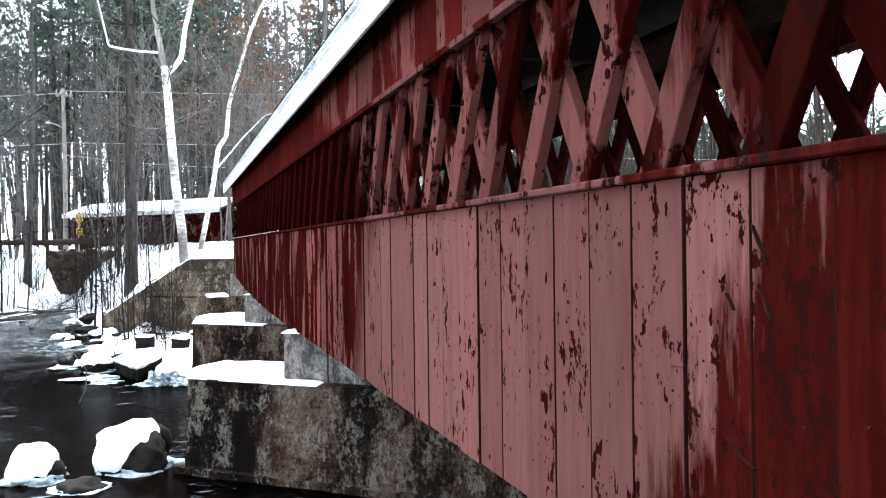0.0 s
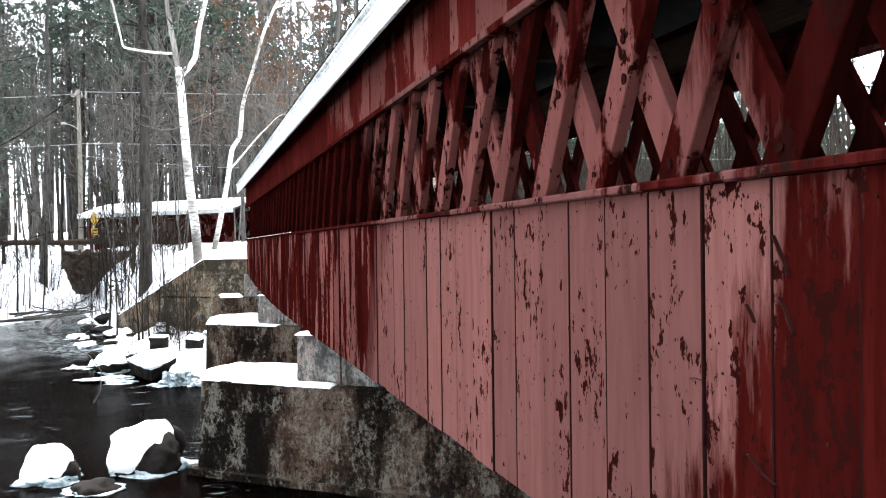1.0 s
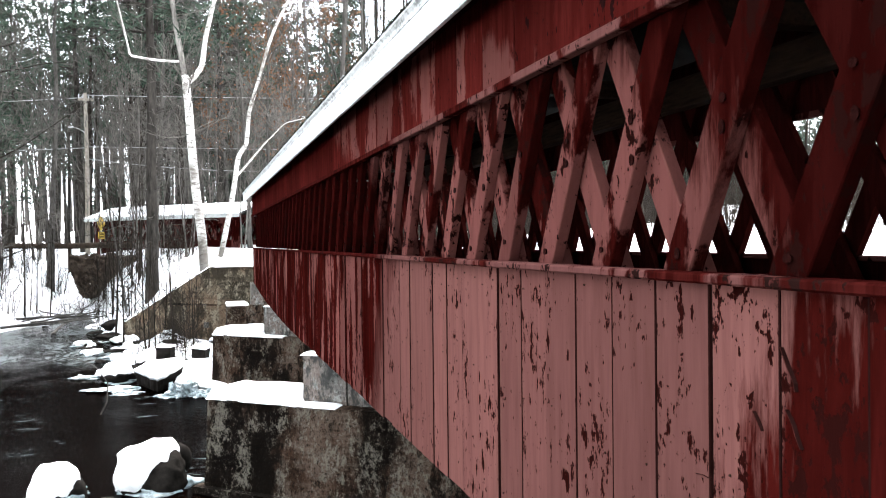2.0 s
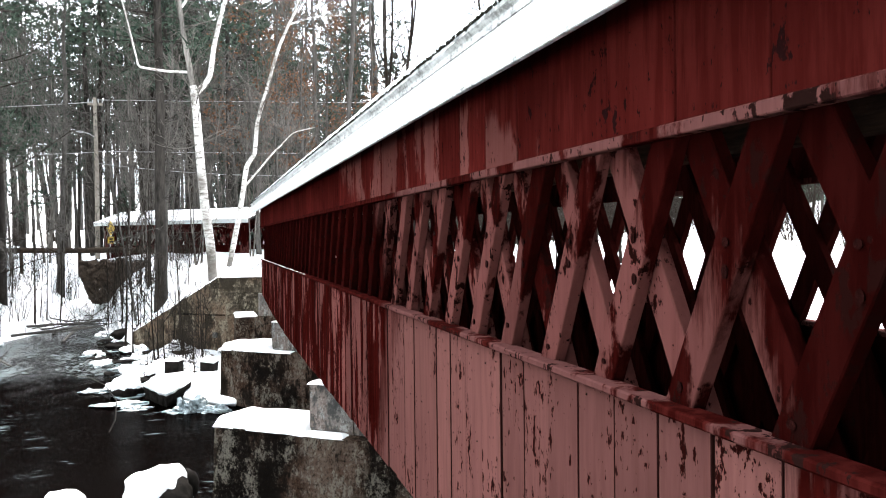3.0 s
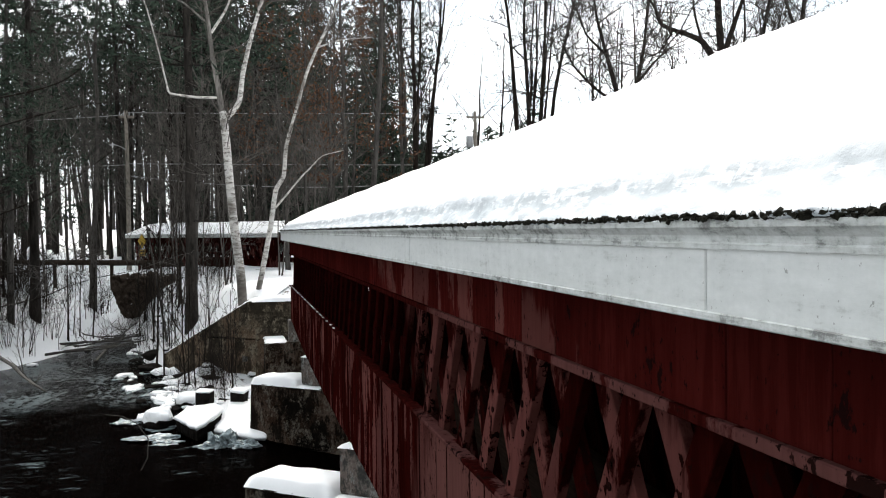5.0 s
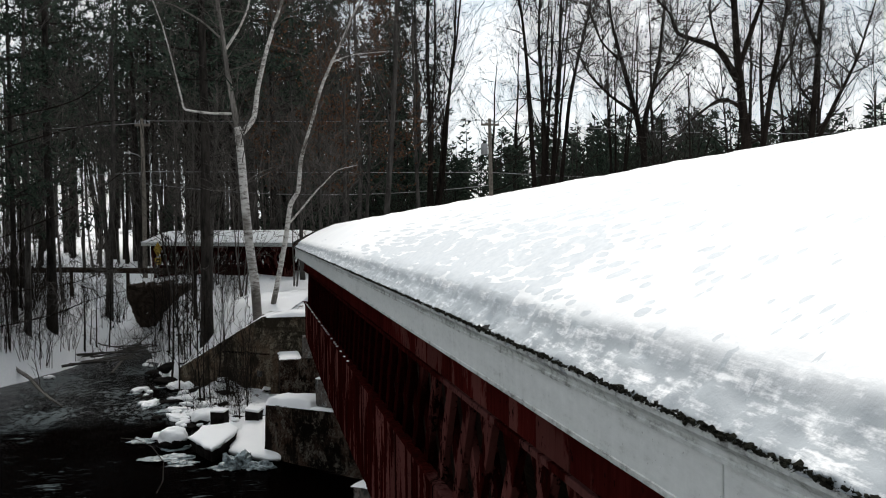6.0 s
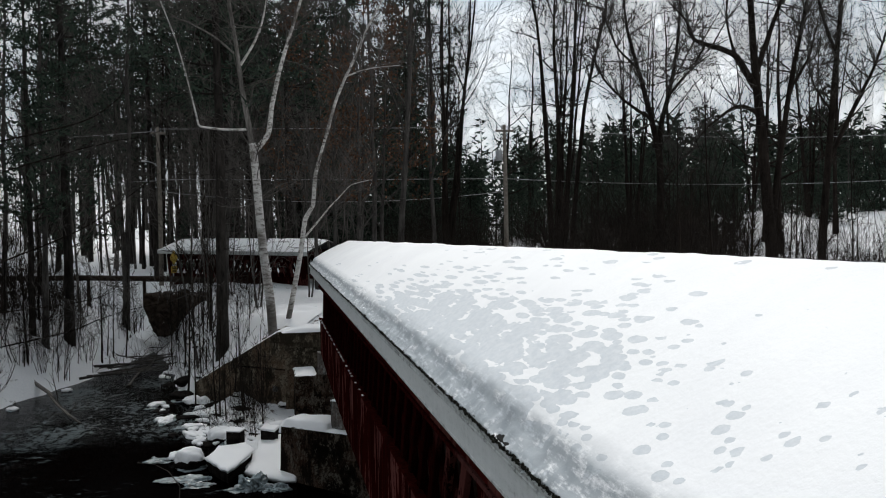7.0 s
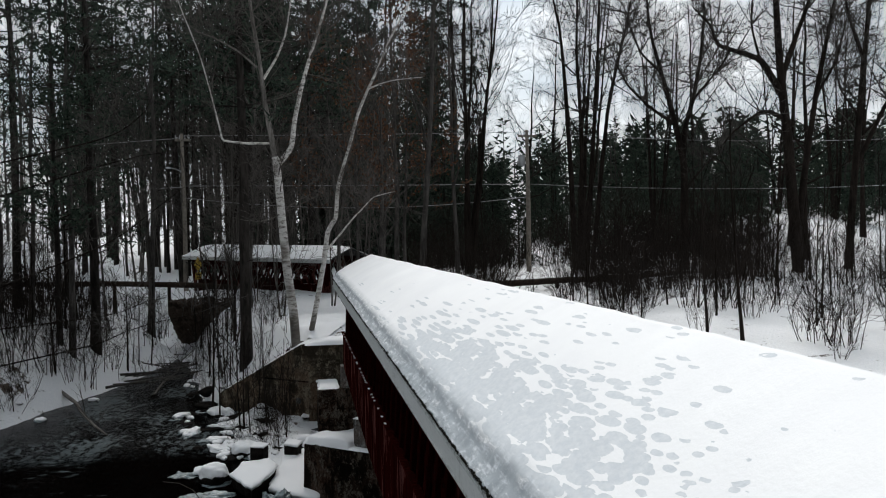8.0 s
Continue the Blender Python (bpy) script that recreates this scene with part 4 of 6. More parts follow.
for k, (x, y, rx, ry, rz) in enumerate(((-1.62, 18.25, 0.30, 0.24, 0.24), (-1.25, 18.05, 0.26, 0.16, 0.10), (-1.95, 18.2, 0.22, 0.18, 0.06))):
    ice_lump(x, y, rx, ry, rz, 3.0 + k * 5, "heap of rough grey ice below the snowy slab")
for k, (x, y, rx, ry) in enumerate(((-3.1, 18.95, 0.45, 0.22), (-2.75, 18.55, 0.36, 0.16), (-3.75, 20.3, 0.3, 0.2))):
    ice_lump(x, y, rx, ry, 0.05, 31.0 + k * 7, "thin broken sheet of ice at the stream's edge")
rng = random.Random(11)
for i in range(96):
    y = rng.uniform(21.3, 33) if i < 34 else rng.uniform(21.2, 25.6)
    side = rng.random() < 0.72
    x = (steps(RIGHT_EDGE, y) + rng.uniform(-0.7, 0.9)) if side else (steps(LEFT_EDGE, y) + rng.uniform(-0.9, 0.8))
    if i >= 34 or (side and y < 24 and rng.random() < 0.5):
        x = rng.uniform(-3.2, -0.9)
    r = rng.uniform(0.06, 0.15) if i < 34 else rng.uniform(0.05, 0.15)
    if i >= 64:
        y = rng.uniform(22.0, 26.5)
        x = -2.2 - (y - 22) * 0.42 + rng.uniform(-1.3, 0.9)
        r = rng.uniform(0.09, 0.2)
    z = max(water_z(y), ground_height(x, y)) - r * 0.05
    stone(x, y, z, r * rng.uniform(1.1, 2.3), r, r * rng.uniform(0.3, 0.55), 70 + i * 3.7, 0.04 if rng.random() < 0.7 else 0.0, rng.random() < 0.3, rng.uniform(0, 180), rng.uniform(0, 1), "small stone under snow at the stream's edge")

bank = thing("earth_bank", "bare brown stony earth bank cut by the stream", "bank", at=(-4.95, 36.9, 0.6))
bm = rough_box((-1.25, -0.3, -0.45), (1.25, 1.0, 1.1), 34, 0.12, 0.0, None, 2.6)
for v in bm.verts:
    c = v.co.copy()
    f = max(0.0, min(1.0, (c.z + 0.45) / 1.5))
    k = 0.22 + 0.78 * f ** 0.8
    v.co = Vector((c.x * k - 0.45 * (1 - f), c.y - 0.5 * (1 - f) + 0.16 * wob(c.x * 4, c.z * 4, 3.0), c.z)) + Vector((0.12 * wob(c.x * 7, c.y * 7, c.z * 7), 0.16 * wob(c.x * 5, c.z * 8, 6.0), 0.14 * wob(c.x * 5, c.y * 5, 9.0)))
part("earth", bm, EARTH, bank, smooth=True)

# joint and drain in the wing wall
WDIR = (WB - WA).normalized()
m = Matrix.Translation((WA.x, WA.y, 0)) @ Matrix.Rotation(math.atan2(WDIR.y, WDIR.x), 4, "Z")
bm = box((0.02, -0.012, 0.46), (1.65, 0.03, 0.50), 0.003)
bmesh.ops.transform(bm, matrix=m, verts=bm.verts)
part("joint_ledge", bm, CONC, abutment, "dark joint line across the wall")
bm = box((0.28, -0.03, -0.15), (0.43, 0.05, 0.0), 0.008)
bmesh.ops.transform(bm, matrix=m, verts=bm.verts)
part("drain_outlet", bm, CONC_PALE, abutment, "small pale square drain outlet")


# ---- trees ----
def bark(name, lo, hi, scale):
    m, nt, b = nodes_of(name)
    n = noise_of(nt, place(nt, (1, 1, 0.22)), scale, 6, 0.7)
    n2 = noise_of(nt, place(nt), 0.8, 3)
    col = mix(nt, 1.0, ramp(nt, n, (0.32, lo), (0.68, hi)), ramp(nt, n2, (0.3, 0.7), (0.7, 1.25)), "MULTIPLY")
    nt.links.new(col, b.inputs["Base Color"])
    b.inputs["Roughness"].default_value = 0.9
    b.inputs["Specular IOR Level"].default_value = 0.04
    bump(nt, b, n, 0.9, 0.03)
    return m


BARK = bark("grey_brown_bark", (0.026, 0.0235, 0.0215), (0.118, 0.110, 0.102), 9)
BARK_LIGHT = bark("pale_grey_bark", (0.045, 0.040, 0.036), (0.18, 0.166, 0.152), 9)
BARK_PINE = bark("dark_pine_bark", (0.010, 0.009, 0.008), (0.058, 0.051, 0.046), 7)
# near-black: the backlit silhouette of trees and brush is put into this bark's colour
BARK_DARK = bark("silhouette_bark", (0.008, 0.0065, 0.0055), (0.034, 0.027, 0.0225), 7)


def birch_bark():
    m, nt, b = nodes_of("white_birch_bark")
    band = noise_of(nt, place(nt, (2.2, 2.2, 5.5)), 2.6, 8, 0.78)
    big = noise_of(nt, place(nt), 1.1, 3)
    col = ramp(nt, band, (0.37, (0.05, 0.045, 0.04)), (0.43, (0.30, 0.275, 0.25)), (0.50, (0.66, 0.64, 0.61)), (0.70, (0.76, 0.75, 0.73)))
    col = mix(nt, ramp(nt, mix(nt, 0.35, big, band), (0.40, 0.8), (0.50, 0.0)), col, (0.16, 0.135, 0.115))
    geo = nt.nodes.new("ShaderNodeNewGeometry")
    sep = nt.nodes.new("ShaderNodeSeparateXYZ")
    nt.links.new(geo.outputs["Position"], sep.inputs[0])
    butt = nt.nodes.new("ShaderNodeMapRange")
    butt.inputs["From Min"].default_value = 1.0
    butt.inputs["From Max"].default_value = 4.0
    nt.links.new(sep.outputs["Z"], butt.inputs["Value"])
    rough_bark = ramp(nt, mix(nt, 0.25, butt.outputs["Result"], band), (0.38, 0.9), (0.50, 0.0))
    col = mix(nt, rough_bark, col, (0.085, 0.072, 0.06))
    nt.links.new(col, b.inputs["Base Color"])
    b.inputs["Roughness"].default_value = 0.65
    bump(nt, b, band, 0.3, 0.01)
    return m


BIRCH = birch_bark()
BIRCH_GREY = bark("grey_birch_limb", (0.06, 0.054, 0.049), (0.30, 0.28, 0.26), 12)


def needles(name, lo, hi):
    m, nt, b = nodes_of(name)
    geo = nt.nodes.new("ShaderNodeNewGeometry")
    nt.links.new(ramp(nt, geo.outputs["Random Per Island"], (0.0, lo), (1.0, hi)), b.inputs["Base Color"])
    b.inputs["Roughness"].default_value = 0.8
    b.inputs["Specular IOR Level"].default_value = 0.05
    return m


NEEDLE = needles("pine_needles", (0.012, 0.022, 0.016), (0.078, 0.107, 0.080))
DEADLEAF = needles("dry_brown_leaves", (0.06, 0.032, 0.018), (0.19, 0.10, 0.058))


class Buf:
    def __init__(self):
        self.v, self.f, self.m = [], [], []

    def tube(self, pts, radii, sides, mat=0):
        base = len(self.v)
        n = len(pts)
        for i, (p, r) in enumerate(zip(pts, radii)):
            d = (pts[min(i + 1, n - 1)] - pts[max(i - 1, 0)]).normalized()
            a = d.cross(Vector((0.31, 0.95, 0.05)))
            if a.length < 1e-4:
                a = d.cross(Vector((1, 0, 0)))
            a.normalize()
            b = d.cross(a)
            for k in range(sides):
                t = 2 * math.pi * k / sides
                self.v.append(tuple(p + (a * math.cos(t) + b * math.sin(t)) * r))
        for i in range(n - 1):
            for k in range(sides):
                q = base + i * sides
                k2 = (k + 1) % sides
                self.f.append((q + k, q + k2, q + sides + k2, q + sides + k))
                self.m.append(mat)
        if sides > 3:
            self.f.append(tuple(base + (n - 1) * sides + k for k in range(sides)))
            self.m.append(mat)

    def blade(self, p, d, length, width, side, mat=0):
        q = len(self.v)
        s = side * width
        self.v += [tuple(p - s), tuple(p + s), tuple(p + d * length)]
        self.f.append((q, q + 1, q + 2))
        self.m.append(mat)

    def leaf(self, p, d, length, width, side, mat=0):
        q = len(self.v)
        s = side * width
        self.v += [tuple(p), tuple(p + d * length * 0.5 + s), tuple(p + d * length), tuple(p + d * length * 0.5 - s)]
        self.f.append((q, q + 1, q + 2, q + 3))
        self.m.append(mat)

    def mesh(self, name, *mats, smooth=True):
        me = bpy.data.meshes.new(name)
        me.from_pydata(self.v, [], self.f)
        for m in mats:
            me.materials.append(m)
        if len(mats) > 1:
            me.polygons.foreach_set("material_index", self.m)
        if smooth:
            me.polygons.foreach_set("use_smooth", [True] * len(me.polygons))
        return me


def rand_dir(rng):
    while True:
        v = Vector((rng.uniform(-1, 1), rng.uniform(-1, 1), rng.uniform(-1, 1)))
        if 0.1 < v.length < 1:
            return v.normalized()


def branch(buf, rng, p, d, length, r, level, leafs=None, up=0.06, jitter=0.2, twigs=(0, 6, 4, 3), thin=0.0035):
    """A bent, tapering limb with smaller ones along it."""
    n = 7 if level <= 1 else 4 if level == 2 else 2 if level == 3 else 1
    pts, rad = [p], [r]
    q = p.copy()
    dd = d.copy()
    for i in range(n):
        dd = (dd + rand_dir(rng) * jitter + Vector((0, 0, up))).normalized()
        q = q + dd * (length / n)
        pts.append(q)
        rad.append(max(thin, r * (1 - 0.88 * (i + 1) / n)))
    buf.tube(pts, rad, 6 if level <= 1 else 4 if level == 2 else 3)
    if level < len(twigs):
        for c in range(twigs[level]):
            f = rng.uniform(0.22, 0.98)
            i = min(n - 1, int(f * n))
            base = pts[i].lerp(pts[i + 1], f * n - i)
            axis = (pts[i + 1] - pts[i]).normalized()
            out = axis.cross(rand_dir(rng)).normalized()
            ang = rng.uniform(0.5, 0.95)
            nd = (axis * math.cos(ang) + out * math.sin(ang)).normalized()
            branch(buf, rng, base, nd, length * rng.uniform(0.34, 0.58) * (1.15 - 0.5 * f), rad[i] * rng.uniform(0.38, 0.6), level + 1, leafs, up, jitter * 1.1, twigs, thin)
    elif leafs is not None:
        for c in range(2):
            leafs.leaf(pts[-1 - c], rand_dir(rng), 0.14, 0.046, rand_dir(rng))


def bare_tree(seed, height, r, first=0.38, limbs=11, spread=0.75, leaders=1, leafy=False, twigs=(0, 6, 4, 3), thin=0.006):
    """Trunk and crown meshes of a leafless tree."""
    rng = random.Random(seed)
    trunk, crown = Buf(), Buf()
    leafs = Buf() if leafy else None
    for L in range(leaders):
        n = 12
        pts, rad = [], []
        lean = Vector((rng.uniform(-1, 1), rng.uniform(-1, 1), 0)) * (0.02 if leaders == 1 else 0.13)
        q = Vector((0, 0, -0.3)) + lean * 0.6
        for i in range(n + 1):
            pts.append(q)
            f = i / n
            rad.append(max(0.012, r * (1 - 0.93 * f ** 0.9) * (1.35 - 0.35 * min(1, f * 8))))
            q = q + (Vector((0, 0, 1)) + lean + rand_dir(rng) * 0.06).normalized() * (height / n)
        trunk.tube(pts, rad, 8)
        for c in range(limbs):
            f = first + (0.97 - first) * ((c + rng.random()) / limbs)
            i = min(n - 1, int(f * n))
            p = pts[i].lerp(pts[i + 1], f * n - i)
            a = rng.uniform(0, 2 * math.pi)
            ang = rng.uniform(0.45, 0.8) * spread + 0.12
            d = Vector((math.cos(a) * math.sin(ang), math.sin(a) * math.sin(ang), math.cos(ang)))
            branch(crown, rng, p, d, height * rng.uniform(0.22, 0.40) * (1.25 - 0.75 * f), rad[i] * rng.uniform(0.35, 0.55), 1, leafs, twigs=twigs, thin=thin)
    return trunk, crown, leafs


def pine_tree(seed, height, r, first, reach, gap=0.7, dense=1.25, droop=0.0, big=1.0):
    """Trunk, limbs and needle tufts of a conifer."""
    rng = random.Random(seed)
    trunk, crown = Buf(), Buf()
    n = 10
    pts, rad = [], []
    q = Vector((0, 0, -0.3))
    for i in range(n + 1):
        pts.append(q)
        rad.append(max(0.015, r * (1 - 0.9 * i / n) * (1.25 if i == 0 else 1)))
        q = q + (Vector((0, 0, 1)) + rand_dir(rng) * 0.02).normalized() * (height / n)
    trunk.tube(pts, rad, 8)
    z = height * first * 0.45
    while z < height - 0.3:
        f = z / height
        live = f > first
        i = min(n - 1, int(f * n))
        p = pts[i].lerp(pts[i + 1], f * n - i)
        span = reach * ((1 - f) / (1 - first)) ** 0.7 if live else reach * 0.35
        for c in range(rng.randint(4, 6) if live else rng.randint(2, 4)):
            a = rng.uniform(0, 2 * math.pi)
            length = max(0.35, span * rng.uniform(0.65, 1.1))
            d = Vector((math.cos(a), math.sin(a), rng.uniform(-0.2, 0.3) - droop * rng.uniform(0.0, 3.0))).normalized()
            m = 4
            bp, br = [p], [max(0.008, length * 0.012)]
            w, dd = p.copy(), d.copy()
            for k in range(m):
                dd = (dd + rand_dir(rng) * 0.13 + Vector((0, 0, 0.05))).normalized()
                w = w + dd * (length / m)
                bp.append(w)
                br.append(max(0.004, length * 0.012 * (1 - (k + 1) / m)))
            trunk.tube(bp, br, 3)
            if not live:
                for k in range(4):
                    w = bp[rng.randint(1, m)]
                    trunk.tube([w, w + (d + rand_dir(rng) * 0.9) * length * 0.4], [0.008, 0.004], 3)
                continue
            for k in range(3 if first > 0.1 else 0):
                w = bp[rng.randint(1, m)]
                trunk.tube([w, w + (d * 0.7 + rand_dir(rng)) * length * 0.3], [0.010, 0.004], 3)
            for k in range(int((3 + length * 3.2) * dense)):
                g = rng.uniform(0.25, 1.0)
                j = min(m - 1, int(g * m))
                c0 = bp[j].lerp(bp[j + 1], g * m - j) + rand_dir(rng) * 0.14 * length * (1.1 - 0.5 * g)
                for t in range(4):
                    dv = (rand_dir(rng) + Vector((0, 0, 0.15)) + d * 0.5).normalized()
                    crown.blade(c0 + rand_dir(rng) * 0.07, dv, rng.uniform(0.20, 0.44) * big, rng.uniform(0.024, 0.046) * big, dv.cross(rand_dir(rng)).normalized())
        z += gap * rng.uniform(0.7, 1.3)
    return trunk, crown, None


def tree_thing(name, label, meshes, mats, group):
    ob = thing(name, label, "tree", group)
    for pn, buf, mat in zip(("trunk", "crown", "leaves"), meshes, mats):
        if buf is not None:
            part(pn, buf.mesh(pn, mat, smooth=(mat is not NEEDLE)), None, ob)
    return ob


PINES = [tree_thing("pine_tree", "tall dark pine with bare lower trunk in the snow", pine_tree(100 + i, h, r, f, reach), (BARK_PINE, NEEDLE), "pine trees")
         for i, (h, r, f, reach) in enumerate(((19, 0.15, 0.33, 2.9), (22, 0.19, 0.38, 3.2), (17, 0.12, 0.30, 2.6), (24, 0.20, 0.42, 3.4)))]
SPRUCES = [tree_thing("spruce_tree", "dense dark green young conifer", pine_tree(200 + i, h, 0.11, 0.03, reach, 0.34, 1.0, 0.10, 1.15), (BARK_PINE, NEEDLE), "young conifers")
           for i, (h, reach) in enumerate(((8, 1.9), (6.5, 1.7), (10, 2.1)))]
BARES = [tree_thing("bare_tree", "leafless grey deciduous tree standing in snow", bare_tree(300 + i, h, r, f, n, s, ld, False, (0, 6, 4, 3), 0.0075), (BARK_DARK, BARK_DARK), "leafless trees")
         for i, (h, r, f, n, s, ld) in enumerate(((16, 0.17, 0.26, 14, 1.15, 1), (17, 0.19, 0.32, 13, 0.95, 1), (16, 0.12, 0.28, 9, 0.8, 3), (15, 0.19, 0.24, 14, 1.5, 1), (17, 0.10, 0.30, 8, 0.65, 5)))]
POLES = [tree_thing("thin_tree", "slender leafless tree standing in snow", bare_tree(330 + i, h, r, 0.24, 11, 0.75, 1, False, (0, 4, 3)), (BARK, BARK), "slender trees")
         for i, (h, r) in enumerate(((15, 0.085), (17, 0.11), (12, 0.06)))]
SAPLINGS = [tree_thing("sapling", "thin leafless sapling standing in snow", bare_tree(340 + i, h, r, 0.25, 8, 0.75, 1, False, (0, 4)), (BARK_DARK, BARK_DARK), "saplings")
            for i, (h, r) in enumerate(((3.2, 0.030), (4.4, 0.038), (2.4, 0.022)))]
YOUNG = [tree_thing("young_tree", "young twiggy leafless tree with pale bark", bare_tree(360 + i, h, r, 0.14, n, 0.85, ld, False, (0, 6, 4)), (BARK_LIGHT, BARK_LIGHT), "young trees")
         for i, (h, r, n, ld) in enumerate(((10, 0.045, 15, 1), (8, 0.035, 9, 2), (12, 0.055, 17, 1)))]
OAKS = [tree_thing("oak_tree", "oak holding dry brown leaves in winter", bare_tree(350, 11, 0.10, 0.2, 11, 1.0, 1, True), (BARK, BARK, DEADLEAF), "oak trees")]


def plant(proto, x, y, scale=1.0, turn=0.0, lean=(0, 0), first=False, z=None):
    m = pose(x, y, (ground_height(x, y) if z is None else min(z, ground_height(x, y))) - 0.03, lean[0], lean[1], turn) @ Matrix.Scale(scale, 4)
    if first:
        proto.matrix_basis = m
        return proto
    ob = copy_thing(proto, m)
    ob.scale = (scale, scale, scale)
    return ob


USED = set()


def grove(protos, spots, rng, lo=0.85, hi=1.2):
    for x, y in spots:
        proto = rng.choice(protos)
        plant(proto, x, y, rng.uniform(lo, hi), rng.uniform(0, 360), (rng.uniform(-2, 2), rng.uniform(-2, 2)), proto.name not in USED)
        USED.add(proto.name)


def spots(rng, count, bear, dist, apart, keep):
    """Places round the bridge by bearing from its axis (degrees) and distance, no two too close."""
    out = []
    tries = 0
    while len(out) < count and tries < count * 60:
        tries += 1
        a = radians(rng.uniform(*bear))
        r = math.sqrt(rng.uniform(dist[0] ** 2, dist[1] ** 2))
        x, y = -1.3 + r * math.sin(a), r * math.cos(a)
        if not keep(x, y) or any((x - u) ** 2 + (y - v) ** 2 < apart ** 2 for u, v in out):
            continue
        out.append((x, y))
    return out


def dry(x, y):
    bank_d = max(x - steps(RIGHT_EDGE, y), steps(LEFT_EDGE, y) - x)
    far_bridge = abs((x + 3.1) * 0.76 + (y - 39.3) * 0.65) < 2.2 and -8.5 < x < 2
    sight = 25 < y < 42.5 and (abs(x + 1.3 - 0.2775 * y) < 1.1 or abs(x + 1.3 + 0.115 * y) < 0.5)
    return bank_d > 1.0 and not sight and not (-2.5 < x < 4.5 and y < 29) and not far_bridge and not (-3.3 < x < 0.4 and y < 28)


def on_bank(x, y):
    d = max(x - steps(RIGHT_EDGE, y), steps(LEFT_EDGE, y) - x)
    return 0.0 < d < 6 and not (-1.2 < x < 3.5 and y < 26)


rng = random.Random(21)
grove(PINES, spots(rng, 52, (-48, 4), (34, 78), 2.2, dry), rng)
grove(PINES, spots(rng, 34, (-48, -14), (48, 84), 2.0, dry), rng)
grove(PINES, spots(rng, 5, (-13, -4), (46, 70), 2.2, dry), rng, 1.0, 1.25)
grove(POLES, spots(rng, 110, (-48, 12), (27, 80), 1.2, dry), rng, 0.8, 1.3)
grove(PINES, spots(rng, 26, (-4, 12), (46, 85), 2.3, dry), rng)
grove(BARES, spots(rng, 20, (9, 52), (44, 75), 5.0, dry), rng, 0.85, 1.1)
grove(BARES, spots(rng, 22, (-48, 6), (38, 80), 2.6, dry), rng)
grove(POLES, spots(rng, 9, (9, 52), (36, 75), 3.4, dry), rng, 0.6, 0.9)
grove(SPRUCES, spots(rng, 24, (0, 10), (50, 78), 2.0, dry), rng)
grove(SPRUCES, spots(rng, 66, (8, 30), (46, 74), 1.5, dry), rng, 0.45, 0.8)
grove(SPRUCES, spots(rng, 56, (26, 54), (58, 82), 1.6, dry), rng, 0.45, 0.75)
grove(SPRUCES, spots(rng, 14, (-48, -13), (46, 78), 1.9, dry), rng, 0.5, 1.1)
grove(SPRUCES, spots(rng, 5, (-13, -1), (52, 78), 1.9, dry), rng, 0.4, 0.7)
grove(SAPLINGS, spots(rng, 50, (-40, -3), (23, 36), 0.8, on_bank), rng, 0.7, 1.5)
grove(SAPLINGS, spots(rng, 14, (-11, -3.5), (26.0, 34), 0.6, on_bank), rng, 0.6, 1.2)
grove(OAKS, [(1.9, 31.0), (3.0, 33.4), (2.4, 36.0), (0.6, 34.0)], rng, 0.85, 1.0)
grove(YOUNG, spots(rng, 34, (-10, 7), (44, 58), 0.9, dry), rng, 0.9, 1.4)
grove(YOUNG, spots(rng, 8, (-9, 5), (28.5, 36), 1.5, dry), rng, 0.7, 1.0)
grove(YOUNG, spots(rng, 24, (-30, -10), (30, 42), 0.9, dry), rng, 0.6, 1.0)
# woods on the other sides, behind the walk
grove(PINES, spots(rng, 10, (60, 300), (28, 60), 4.0, dry), rng)
grove(POLES, spots(rng, 12, (50, 310), (26, 60), 3.5, dry), rng)

# trees that stand by themselves
plant(PINES[1], -2.70, 27.1, 1.0, 40, z=0.3)
plant(POLES[1], -6.93, 36.7, 1.2, 10, z=1.0)
plant(PINES[3], -8.0, 31.7, 0.85, 80, z=0.45)
plant(PINES[0], -8.9, 30.6, 0.8, 200, z=-0.3)
plant(POLES[1], -8.5, 30.4, 1.1, 60, z=-0.3)
plant(PINES[1], -11.5, 35.3, 0.9, 120)
plant(PINES[2], -9.6, 39.4, 1.0, 10)
plant(POLES[0], -10.3, 32.5, 1.2, 10)
plant(BARES[4], 7.0, 40.5, 1.1, 130)


